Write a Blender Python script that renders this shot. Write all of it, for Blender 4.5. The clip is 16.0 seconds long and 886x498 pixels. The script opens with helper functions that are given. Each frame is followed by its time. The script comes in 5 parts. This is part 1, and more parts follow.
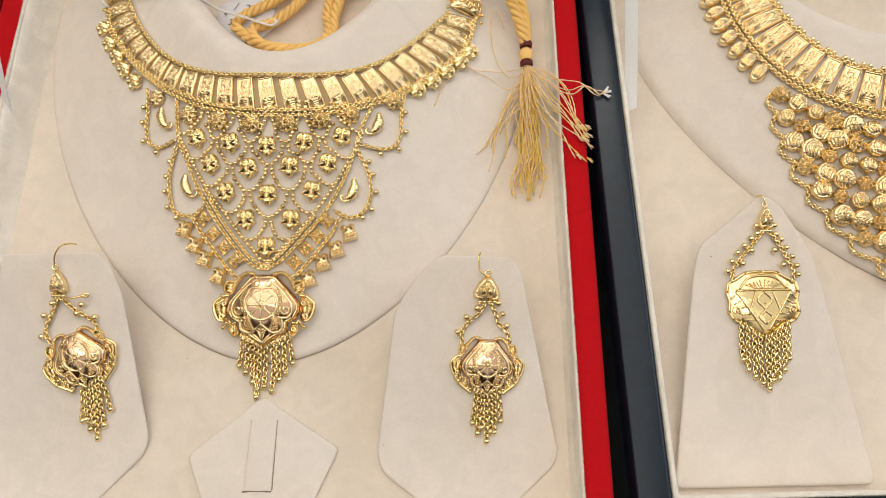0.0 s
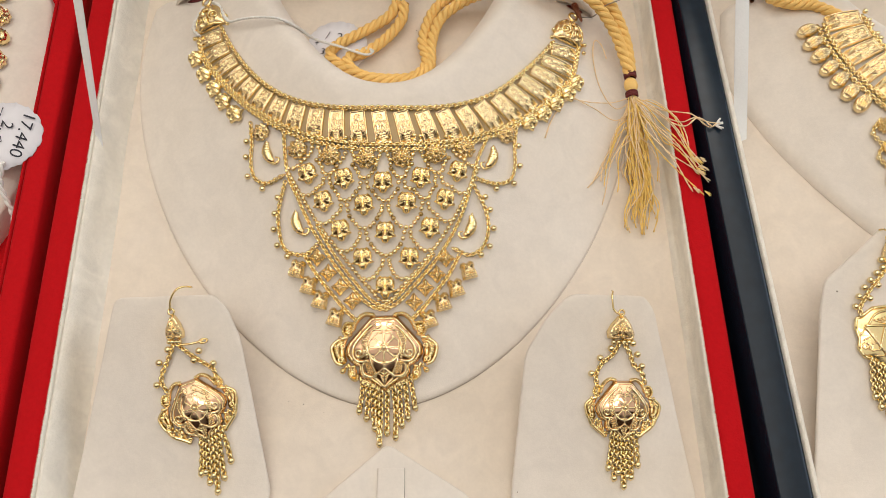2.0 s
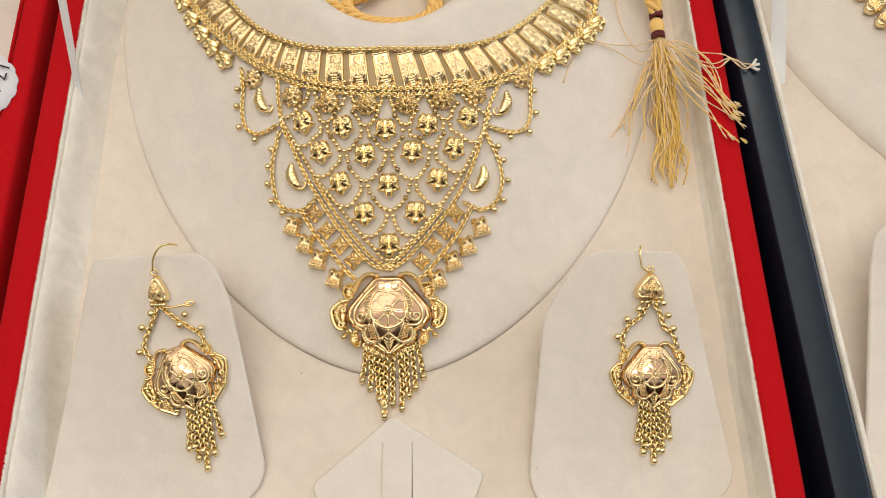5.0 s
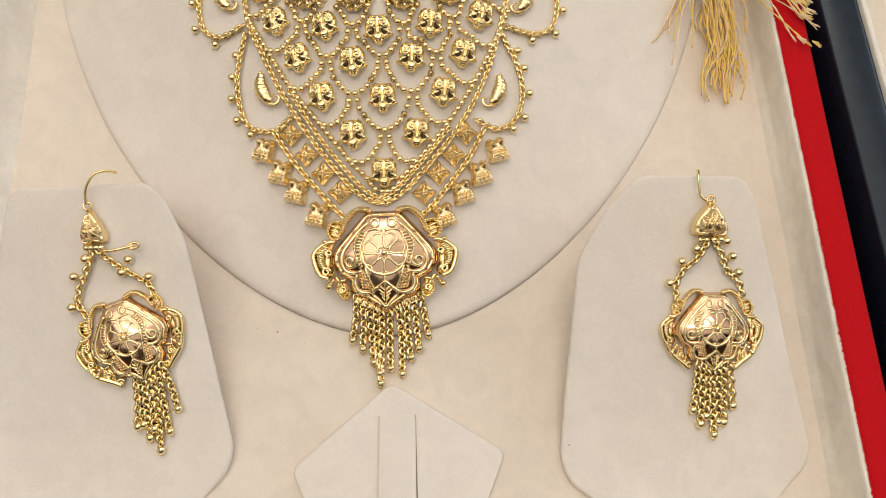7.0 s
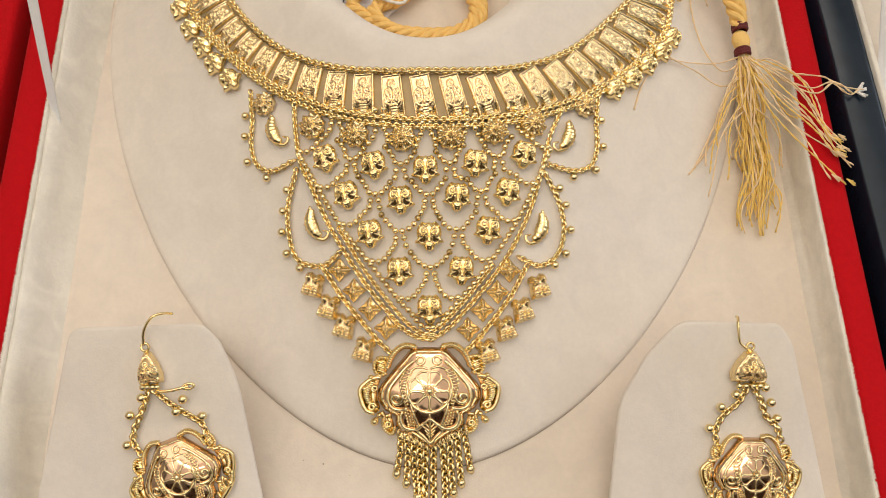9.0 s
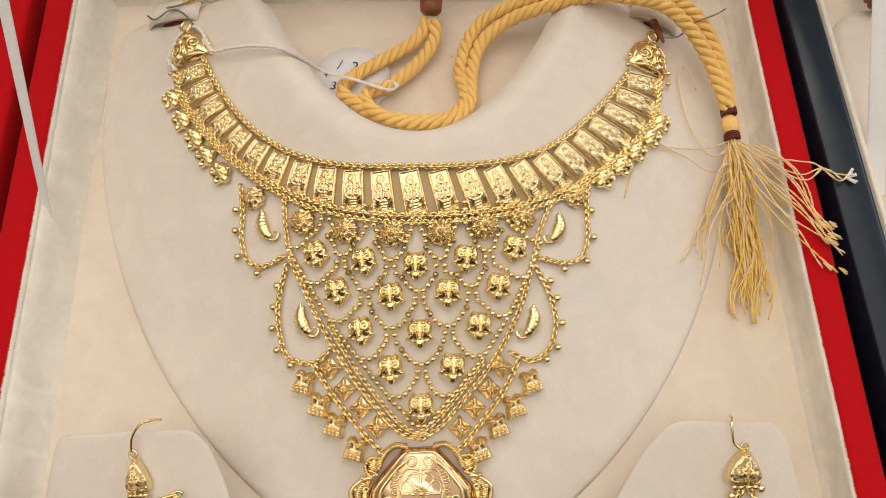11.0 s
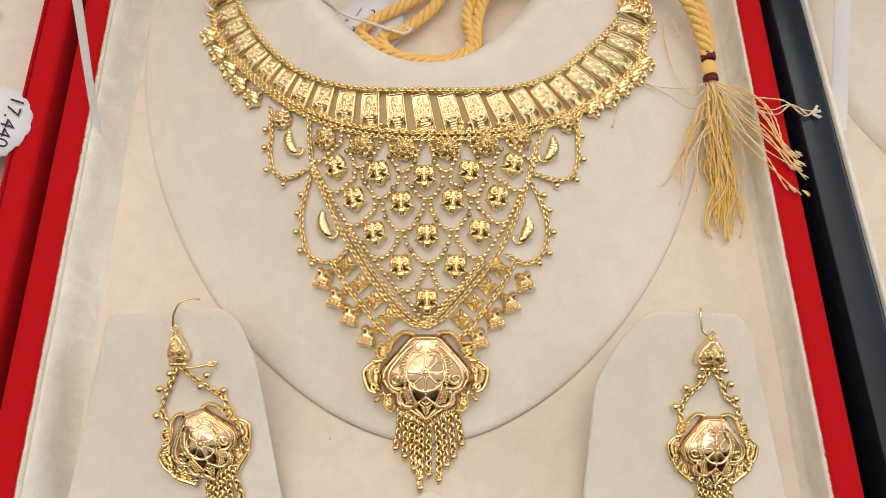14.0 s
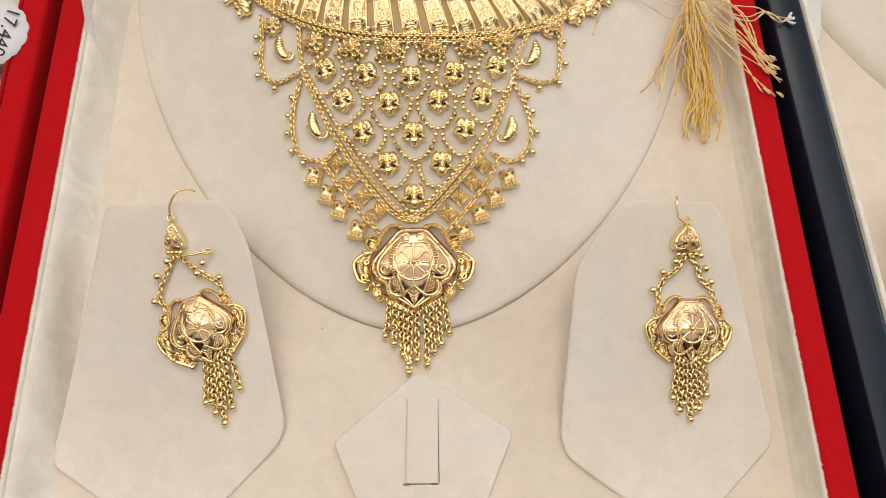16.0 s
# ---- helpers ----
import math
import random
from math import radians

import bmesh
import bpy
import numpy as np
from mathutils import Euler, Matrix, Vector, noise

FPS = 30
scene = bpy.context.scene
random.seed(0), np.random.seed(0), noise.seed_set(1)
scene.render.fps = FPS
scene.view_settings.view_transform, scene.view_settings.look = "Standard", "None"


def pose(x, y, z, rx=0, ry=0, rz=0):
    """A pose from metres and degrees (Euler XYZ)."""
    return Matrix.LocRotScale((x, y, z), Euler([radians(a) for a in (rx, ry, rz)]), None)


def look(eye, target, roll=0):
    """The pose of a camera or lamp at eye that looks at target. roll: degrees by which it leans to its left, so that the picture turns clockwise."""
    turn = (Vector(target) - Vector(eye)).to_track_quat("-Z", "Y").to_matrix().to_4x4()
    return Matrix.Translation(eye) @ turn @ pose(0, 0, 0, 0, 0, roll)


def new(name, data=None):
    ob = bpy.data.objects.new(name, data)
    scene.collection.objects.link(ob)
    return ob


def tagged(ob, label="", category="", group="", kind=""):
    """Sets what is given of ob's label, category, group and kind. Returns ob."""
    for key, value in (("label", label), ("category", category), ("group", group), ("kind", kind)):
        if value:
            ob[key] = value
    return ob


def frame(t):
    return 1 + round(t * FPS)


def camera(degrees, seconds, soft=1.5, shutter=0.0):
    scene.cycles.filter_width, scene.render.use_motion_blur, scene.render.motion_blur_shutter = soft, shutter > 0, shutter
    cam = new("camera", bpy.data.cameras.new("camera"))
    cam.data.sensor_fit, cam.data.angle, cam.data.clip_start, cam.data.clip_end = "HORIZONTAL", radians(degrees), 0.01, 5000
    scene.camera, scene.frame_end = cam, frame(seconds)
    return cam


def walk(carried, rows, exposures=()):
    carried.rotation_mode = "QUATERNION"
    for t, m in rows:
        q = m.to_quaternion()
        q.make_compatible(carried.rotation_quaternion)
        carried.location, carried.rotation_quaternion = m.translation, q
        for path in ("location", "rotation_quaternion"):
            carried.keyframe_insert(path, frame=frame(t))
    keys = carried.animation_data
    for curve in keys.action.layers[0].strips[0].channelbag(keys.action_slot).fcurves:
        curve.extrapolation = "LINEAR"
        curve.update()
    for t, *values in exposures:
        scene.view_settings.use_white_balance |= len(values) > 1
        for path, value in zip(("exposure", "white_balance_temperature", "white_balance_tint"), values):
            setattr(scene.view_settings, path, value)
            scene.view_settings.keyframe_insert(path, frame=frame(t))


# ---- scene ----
cam = camera(58.0, 16.0, soft=0.75)
METRES, EYE, TILT, LEAN, TURN = 0.27, 0.25, -90.0, 0.0, 0.0
ROWS = [
    (0.0, 0.0, 0.0, 0.0, 0.02, 21.85, 0.06),
    (0.5, -0.1148, 0.0404, 0.0096, -0.69, 21.63, 0.01),
    (1.0, -0.1616, 0.0493, -0.0031, -0.96, 21.85, -0.14),
    (1.5, -0.1924, 0.0402, -0.0036, -1.67, 22.36, 0.11),
    (2.0, -0.1743, 0.0186, 0.0386, -1.93, 22.78, 1.43),
    (2.5, -0.1841, 0.0223, 0.0425, -2.01, 22.82, 1.25),
    (3.0, -0.1754, 0.0333, 0.0287, -1.69, 22.76, 1.21),
    (5.5, -0.1669, 0.1633, 0.0459, -0.78, 21.32, 1.58),
    (6.0, -0.1775, 0.2338, 0.0576, -1.69, 20.42, 1.89),
    (6.5, -0.1769, 0.2551, 0.059, -2.27, 19.36, 2.54),
    (7.0, -0.1801, 0.2569, 0.0713, -1.42, 19.05, 2.22),
    (7.5, -0.1985, 0.2411, 0.0916, -0.79, 19.7, 1.86),
    (8.0, -0.189, 0.2229, 0.0989, -1.05, 20.66, 1.56),
    (8.5, -0.2015, 0.2193, 0.121, -1.31, 20.51, 1.05),
    (9.0, -0.2081, 0.2093, 0.1543, -1.12, 20.73, 1.23),
    (9.5, -0.201, 0.1911, 0.1844, -0.91, 21.17, 1.44),
    (10.0, -0.1978, 0.1903, 0.1953, -0.76, 22.03, 1.49),
    (12.5, -0.2048, 0.1747, 0.2226, -1.25, 23.25, 2.07),
    (13.0, -0.2097, 0.1507, 0.1971, -1.39, 24.18, 1.77),
    (13.5, -0.2037, 0.1435, 0.1433, -1.31, 23.68, 0.92),
    (14.0, -0.2019, 0.1457, 0.0899, -0.95, 23.47, 0.6),
    (14.5, -0.2159, 0.1582, 0.0316, -1.14, 23.36, -0.0),
    (15.0, -0.2041, 0.1513, 0.0073, -0.88, 23.01, 0.72),
    (15.5, -0.2007, 0.1478, 0.0074, -1.01, 22.36, 0.95),
    (16.0, -0.1965, 0.154, -0.0011, -1.18, 22.47, 1.22),
]
walk(cam, [(t, pose(0, 0, EYE, TILT, LEAN, TURN) @ pose(METRES * x, METRES * y, METRES * z, 90 + pitch, roll, yaw)) for t, x, y, z, yaw, pitch, roll in ROWS],
     exposures=[(0.0, 0.0, 6500, 10), (7.0, 0.0, 6500, 10), (8.0, -0.05, 6600, 10), (9.0, -0.05, 6800, 11), (12.3, -0.02, 6750, 11), (13.0, 0.02, 6650, 11), (15.0, 0.0, 6500, 10), (16.0, 0.0, 6500, 10)])

# ---- world and light ----
world = bpy.data.worlds.new("world")
scene.world = world
world.use_nodes = True
sky = world.node_tree.nodes.new("ShaderNodeTexSky")
sky.sky_type, sky.sun_disc = "NISHITA", False
sky.sun_elevation, sky.sun_rotation = radians(35), radians(120)
back = world.node_tree.nodes["Background"]
world.node_tree.links.new(sky.outputs[0], back.inputs[0])
back.inputs[1].default_value = 0.10


def area(name, eye, target, w, h, power, colour):
    lamp = bpy.data.lights.new(name, "AREA")
    lamp.shape, lamp.size, lamp.size_y, lamp.energy, lamp.color = "RECTANGLE", w, h, power, colour
    ob = new(name, lamp)
    ob.matrix_world = look(eye, target)
    return ob


# Wide unseen fill added overhead to lift shadows and the gold's reflections.
area("unseen_ceiling_fill", (0.0, 0.1, 2.28), (0.0, 0.1, 0), 4.4, 3.8, 31, (1.0, 0.945, 0.87))
area("ceiling_panel_light", (-0.2, 0.3, 2.25), (-0.05, 0.1, 0), 3.0, 2.2, 22, (1.0, 0.92, 0.80))
# Unseen narrow lamps added to put sharp sparkle on the gold.
for ty in (-0.35, 1.45):
    area("sparkle_light", (-0.15, ty, 2.2), (-0.05, 0.1, 0), 1.5, 0.12, 5.5, (1.0, 0.94, 0.86))
area("window_light", (2.3, 0.9, 1.35), (0, 0.1, 0), 1.3, 1.5, 14, (0.88, 0.94, 1.0))

# ---- materials ----


def material(name, colour, rough=0.6, metal=0.0, sheen=0.0, vary=0.1, scale=300.0, bump=0.0, bump_scale=2000.0, stain=0.0, coat=0.0, nap=0.0):
    m = bpy.data.materials.new(name)
    m.use_nodes = True
    t = m.node_tree
    b = t.nodes["Principled BSDF"]
    link = t.links.new
    pos = t.nodes.new("ShaderNodeTexCoord").outputs["Object"]
    small = t.nodes.new("ShaderNodeTexNoise")
    small.inputs["Scale"].default_value, small.inputs["Detail"].default_value = scale, 4
    link(pos, small.inputs["Vector"])
    big = t.nodes.new("ShaderNodeTexNoise")
    big.inputs["Scale"].default_value, big.inputs["Detail"].default_value = 28.0, 3
    link(pos, big.inputs["Vector"])
    mix = t.nodes.new("ShaderNodeMix")
    mix.data_type, mix.blend_type = "RGBA", "MIX"
    link(small.outputs[0], mix.inputs[0])
    mix.inputs[6].default_value = (*[c * (1 - vary) for c in colour], 1)
    mix.inputs[7].default_value = (*[min(1, c * (1 + vary)) for c in colour], 1)
    tone = t.nodes.new("ShaderNodeMix")
    tone.data_type, tone.blend_type = "RGBA", "MULTIPLY"
    ramp = t.nodes.new("ShaderNodeMapRange")
    ramp.inputs[1].default_value, ramp.inputs[2].default_value = 0.35, 0.75
    ramp.inputs[3].default_value, ramp.inputs[4].default_value = 0.0, stain
    link(big.outputs[0], ramp.inputs[0])
    link(ramp.outputs[0], tone.inputs[0])
    link(mix.outputs[2], tone.inputs[6])
    tone.inputs[7].default_value = (0.86, 0.80, 0.68, 1)
    if nap:
        # brushed patches where the pile lies over
        lie = t.nodes.new("ShaderNodeTexNoise")
        lie.inputs["Scale"].default_value, lie.inputs["Detail"].default_value, lie.inputs["Distortion"].default_value = 95.0, 6, 1.2
        link(pos, lie.inputs["Vector"])
        span = t.nodes.new("ShaderNodeMapRange")
        span.inputs[1].default_value, span.inputs[2].default_value = 0.36, 0.64
        span.inputs[3].default_value, span.inputs[4].default_value = 1 - nap, 1 + nap
        link(lie.outputs[0], span.inputs[0])
        brush = t.nodes.new("ShaderNodeVectorMath")
        brush.operation = "SCALE"
        link(tone.outputs[2], brush.inputs[0])
        link(span.outputs[0], brush.inputs["Scale"])
        link(brush.outputs[0], b.inputs["Base Color"])
    else:
        link(tone.outputs[2], b.inputs["Base Color"])
    b.inputs["Roughness"].default_value, b.inputs["Metallic"].default_value = rough, metal
    b.inputs["Sheen Weight"].default_value, b.inputs["Sheen Roughness"].default_value = sheen, 0.4
    b.inputs["Coat Weight"].default_value = coat
    if metal < 0.5 and sheen:
        b.inputs["Specular IOR Level"].default_value = 0.1
    if bump:
        n = t.nodes.new("ShaderNodeTexNoise")
        n.inputs["Scale"].default_value, n.inputs["Detail"].default_value = bump_scale, 3
        link(pos, n.inputs["Vector"])
        u = t.nodes.new("ShaderNodeBump")
        u.inputs["Strength"].default_value, u.inputs["Distance"].default_value = bump, 0.0003
        link(n.outputs[0], u.inputs["Height"])
        link(u.outputs[0], b.inputs["Normal"])
    return m


CREAM = material("cream_velvet", (0.79, 0.70, 0.605), 0.9, sheen=0.25, vary=0.05, scale=900, bump=0.17, bump_scale=2400, stain=0.28, nap=0.035)
IVORY = material("ivory_velvet", (0.805, 0.738, 0.668), 0.9, sheen=0.25, vary=0.05, scale=900, bump=0.17, bump_scale=2400, stain=0.2, nap=0.03)
LINING = material("white_lining_velvet", (0.85, 0.805, 0.725), 0.9, sheen=0.3, vary=0.06, scale=700, bump=0.6, bump_scale=1500, stain=0.2, nap=0.06)
RED = material("red_velvet", (0.52, 0.006, 0.010), 0.85, sheen=0.05, vary=0.12, scale=900, bump=0.4, bump_scale=1800, stain=0.1)
# Blue in this base colour paints the cool light the lacquer reflects.
BLACK = material("black_lacquer", (0.007, 0.016, 0.029), 0.25, vary=0.3, scale=250, bump=0.08, bump_scale=700)
BLACK.node_tree.nodes["Principled BSDF"].inputs["Specular IOR Level"].default_value = 0.3
GOLD = material("polished_gold", (1.0, 0.785, 0.41), 0.16, metal=1.0, vary=0.06, scale=400, bump=0.12, bump_scale=1500)
GOLD_BEAD = material("bright_gold_bead", (1.0, 0.83, 0.49), 0.14, metal=1.0, vary=0.04, scale=400)
GOLD_MATT = material("engraved_gold", (1.0, 0.77, 0.44), 0.24, metal=1.0, vary=0.08, scale=900, bump=0.45, bump_scale=1900)
# Browner base colour paints the dark reflections behind the medallion's raised lines.
GOLD_SHELL = material("polished_shell_brown_reflection", (0.78, 0.53, 0.34), 0.11, metal=1.0, vary=0.08, scale=300, bump=0.14, bump_scale=420)
THREAD = material("gold_thread", (0.97, 0.63, 0.22), 0.4, vary=0.05, scale=1100, bump=1.0, bump_scale=1600)
SILK = material("yellow_silk_thread", (0.97, 0.68, 0.21), 0.34, vary=0.05, scale=900)
PALE_THREAD = material("pale_thread", (0.95, 0.73, 0.46), 0.5, vary=0.07, scale=900)
for soft_thread in (THREAD, SILK, PALE_THREAD):
    soft_thread.node_tree.nodes["Principled BSDF"].inputs["Specular IOR Level"].default_value = 0.12
MAROON = material("maroon_thread_and_strap_shade", (0.13, 0.012, 0.012), 0.6, vary=0.3, scale=1200, bump=0.5)
BROWN = material("brown_wound_thread", (0.24, 0.075, 0.03), 0.5, vary=0.3, scale=900, bump=0.6, bump_scale=1500)
WHITE = material("white_satin", (0.89, 0.90, 0.91), 0.5, sheen=0.2, vary=0.04, scale=800, bump=0.3, bump_scale=1500)
COTTON = material("white_cotton_thread", (0.82, 0.80, 0.76), 0.9, vary=0.08, scale=1200, bump=0.5)
PAPER = material("white_paper", (0.80, 0.78, 0.82), 0.7, vary=0.03, scale=300, stain=0.05)
INK = material("dark_ink", (0.02, 0.02, 0.035), 0.6, vary=0.2, scale=600)
STEEL = material("thin_dark_wire", (0.28, 0.25, 0.22), 0.3, metal=1.0, vary=0.2)
TABLE = material("grey_cloth", (0.16, 0.19, 0.19), 0.8, vary=0.15, scale=300, bump=0.4, stain=0.2)
# Brown that paints the shade in the gap round a bust.
EDGE_SHADE = material("bust_edge_shade", (0.38, 0.32, 0.26), 0.9, vary=0.1)
# Dark brown for lint and for shade painted along the tab's cuts.
SLIT_SHADE_LINT = material("slit_shade_and_lint", (0.30, 0.25, 0.20), 0.9, vary=0.1)
WALL = material("room_paint", (0.66, 0.63, 0.58), 0.9, vary=0.05, scale=20, stain=0.2)
DARKWALL = material("unseen_dark_brown", (0.1, 0.062, 0.042), 0.5, vary=0.3, scale=15, stain=0.3)
FLOOR = material("brown_floor", (0.18, 0.13, 0.10), 0.5, vary=0.2, scale=12, stain=0.3)

# ---- mesh helpers: plans are in millimetres ----
MM = 0.001


class Geo:
    """Collects vertices and faces in millimetres."""

    def __init__(self):
        self.v, self.f = [], []

    def add(self, verts, faces, m=None):
        n = len(self.v)
        if m is not None:
            verts = [m @ Vector(p) for p in verts]
        self.v += [tuple(p) for p in verts]
        self.f += [tuple(i + n for i in q) for q in faces]
        return self

    def grid(self, rows, closed=False, m=None):
        """Faces between rows of points of equal length."""
        w = len(rows[0])
        faces = []
        for j in range(len(rows) - 1):
            for i in range(w if closed else w - 1):
                k = (i + 1) % w
                faces.append((j * w + i, j * w + k, (j + 1) * w + k, (j + 1) * w + i))
        return self.add([p for r in rows for p in r], faces, m)

    def ball(self, c, r, seg=8, ring=6, squash=1.0, m=None):
        rows = []
        for j in range(ring + 1):
            a = math.pi * j / ring
            s = max(math.sin(a), 0.02)
            rows.append([(c[0] + r * s * math.cos(2 * math.pi * i / seg), c[1] + r * s * math.sin(2 * math.pi * i / seg), c[2] - r * math.cos(a) * squash) for i in range(seg)])
        return self.grid(rows, True, m)

    def tube(self, path, r, seg=6, m=None, taper=None, flat=1.0):
        path = [Vector(p) for p in path]
        rows = []
        up = Vector((0, 0, 1))
        for i, p in enumerate(path):
            d = path[min(i + 1, len(path) - 1)] - path[max(i - 1, 0)]
            d = d.normalized() if d.length > 1e-9 else Vector((0, 1, 0))
            a = d.cross(up)
            a = a.normalized() if a.length > 1e-3 else Vector((1, 0, 0))
            b = a.cross(d)
            q = r * (taper(i / max(1, len(path) - 1)) if taper else 1)
            rows.append([p + a * q * math.cos(2 * math.pi * k / seg) + b * q * flat * math.sin(2 * math.pi * k / seg) for k in range(seg)])
        self.grid(rows, True, m)
        n = len(self.v)
        self.f.append(tuple(range(n - seg, n)))
        self.f.append(tuple(range(n - seg * len(path), n - seg * (len(path) - 1)))[::-1])
        return self

    def torus(self, m, r1, r2, r, seg=8, ring=4):
        rows = []
        for i in range(seg + 1):
            a = 2 * math.pi * i / seg
            ca, sa = math.cos(a), math.sin(a)
            rows.append([(ca * (r1 + r * math.cos(2 * math.pi * k / ring)), sa * (r2 + r * math.cos(2 * math.pi * k / ring)), r * math.sin(2 * math.pi * k / ring)) for k in range(ring)])
        return self.grid(rows, True, m)

    def box(self, lo, hi, m=None):
        (a, b, c), (d, e, f) = lo, hi
        vs = [(a, b, c), (d, b, c), (d, e, c), (a, e, c), (a, b, f), (d, b, f), (d, e, f), (a, e, f)]
        return self.add(vs, [(3, 2, 1, 0), (4, 5, 6, 7), (0, 1, 5, 4), (1, 2, 6, 5), (2, 3, 7, 6), (3, 0, 4, 7)], m)

    def mesh(self, name, smooth=True):
        me = bpy.data.meshes.new(name)
        me.from_pydata([(x * MM, y * MM, z * MM) for x, y, z in self.v], [], self.f)
        bm = bmesh.new()
        bm.from_mesh(me)
        bmesh.ops.remove_doubles(bm, verts=bm.verts, dist=1e-7)
        bmesh.ops.recalc_face_normals(bm, faces=bm.faces)
        bm.to_mesh(me)
        bm.free()
        if smooth:
            me.shade_smooth()
        return me


def part(name, geo, mat, parent=None, label="", smooth=True, bevel=0.0, angle=None):
    """One mesh object, under a thing or part, or of its own."""
    me = geo if isinstance(geo, bpy.types.Mesh) else geo.mesh(name, smooth)
    if not me.materials:
        me.materials.append(mat)
    ob = new(name, me)
    ob.parent = parent
    if label:
        ob["label"] = label
    if bevel:
        mod = ob.modifiers.new("bevel", "BEVEL")
        mod.width, mod.segments, mod.limit_method = bevel * MM, 3, "ANGLE"
    if angle:
        me.set_sharp_from_angle(angle=radians(angle))
    return ob


GROUPS = {"jewellery_box": "open jewellery boxes side by side", "necklace_bust": "velvet busts in the boxes", "earring_flap": "velvet flaps holding earrings", "gold_earring": "gold drop earrings", "price_tag": "paper price tags", "gold_necklace": "gold bib necklaces", "neck_cord": "twisted thread neck cords"}


def thing(name, label, category, x=0.0, y=0.0, z=0.0, group="", kind=""):
    ob = new(name)
    ob.empty_display_size = 0.01
    ob.location = (x * MM, y * MM, z * MM)
    return tagged(ob, label, category, group or GROUPS.get(name, ""), kind)


def spline(pts, n):
    """n points, evenly spaced, on a smooth curve through pts."""
    pts = [Vector(p if len(p) == 3 else (*p, 0)) for p in pts]
    q = [2 * pts[0] - pts[1], *pts, 2 * pts[-1] - pts[-2]]
    fine = []
    for i in range(1, len(q) - 2):
        for k in range(16):
            t = k / 16
            a, b, c, d = q[i - 1], q[i], q[i + 1], q[i + 2]
            fine.append(0.5 * (2 * b + (c - a) * t + (2 * a - 5 * b + 4 * c - d) * t * t + (3 * b - a - 3 * c + d) * t ** 3))
    fine.append(pts[-1])
    ds = [0.0]
    for a, b in zip(fine, fine[1:]):
        ds.append(ds[-1] + (b - a).length)
    out, j = [], 0
    for k in range(n):
        s = ds[-1] * k / max(1, n - 1)
        while j < len(ds) - 2 and ds[j + 1] < s:
            j += 1
        u = (s - ds[j]) / max(1e-9, ds[j + 1] - ds[j])
        out.append(fine[j].lerp(fine[j + 1], min(1, u)))
    return out


def length(pts):
    return sum((b - a).length for a, b in zip(pts, pts[1:]))


def fuzz(x, y, z, a, f):
    """A small uneven offset for soft cloth."""
    return a * noise.noise(Vector((x * f, y * f, z * f)))


# ---- unseen room, added for the gold to reflect ----
def slab(name, lo, hi, mat):
    ob = part(name, Geo().box([c * 1000 for c in lo], [c * 1000 for c in hi]), mat, smooth=False)
    return tagged(ob, kind="structure")


slab("floor", (-2.6, -2.6, -0.9), (2.6, 2.6, -0.85), FLOOR)
slab("ceiling", (-2.6, -2.6, 2.3), (2.6, 2.6, 2.4), WALL)
slab("wall_west", (-2.6, -2.6, -0.85), (-2.5, 2.6, 2.3), WALL)
slab("wall_north", (-2.5, 2.5, -0.85), (2.5, 2.6, 2.3), WALL)
# Added dark wall, out of view, so gold facets facing it reflect brown.
slab("dark_wall_south_added", (-2.5, -2.6, -0.85), (2.5, -2.5, 2.3), DARKWALL)
slab("wall_east", (2.5, -2.5, -0.85), (2.6, -0.2, 2.3), WALL)
slab("wall_east_far", (2.5, 1.8, -0.85), (2.6, 2.5, 2.3), WALL)
slab("wall_east_sill", (2.5, -0.2, -0.85), (2.6, 1.8, 0.3), WALL)
slab("wall_east_head", (2.5, -0.2, 2.1), (2.6, 1.8, 2.3), WALL)
counter = thing("display_counter", "long shop counter covered with grey cloth under the boxes", "counter", 0, 0, -22)
part("counter_top", Geo().box((-700, -250, -30), (700, 450, 0)), TABLE, counter, bevel=4)
part("counter_body", Geo().box((-680, -230, -828), (680, 430, -30)), DARKWALL, counter, bevel=4)

# ---- plan of the open red box ----
BASE, RIM = 8.0, 19.0
X0, X1, Y0, Y1 = -148.0, 38.5, 3.0, 217.0
EDGE = 9.0
MID = -55.0
BUST_X = -54.3


def rounded_ring(x0, x1, y0, y1, r, n=5):
    out = []
    for cx, cy, a0 in ((x1 - r, y1 - r, 0), (x0 + r, y1 - r, 90), (x0 + r, y0 + r, 180), (x1 - r, y0 + r, 270)):
        for k in range(n + 1):
            a = radians(a0 + 90 * k / n)
            out.append((cx + r * math.cos(a), cy + r * math.sin(a)))
    return out


def ring_wall(profile, x0, x1, y0, y1, r):
    """A closed wall: profile rows of (outset from the inner line, height)."""
    rows = []
    for o, z in profile:
        rows.append([(x, y, z) for x, y in rounded_ring(x0 - o, x1 + o, y0 - o, y1 + o, max(0.4, r + o * 0.6))])
    return Geo().grid(rows, True)


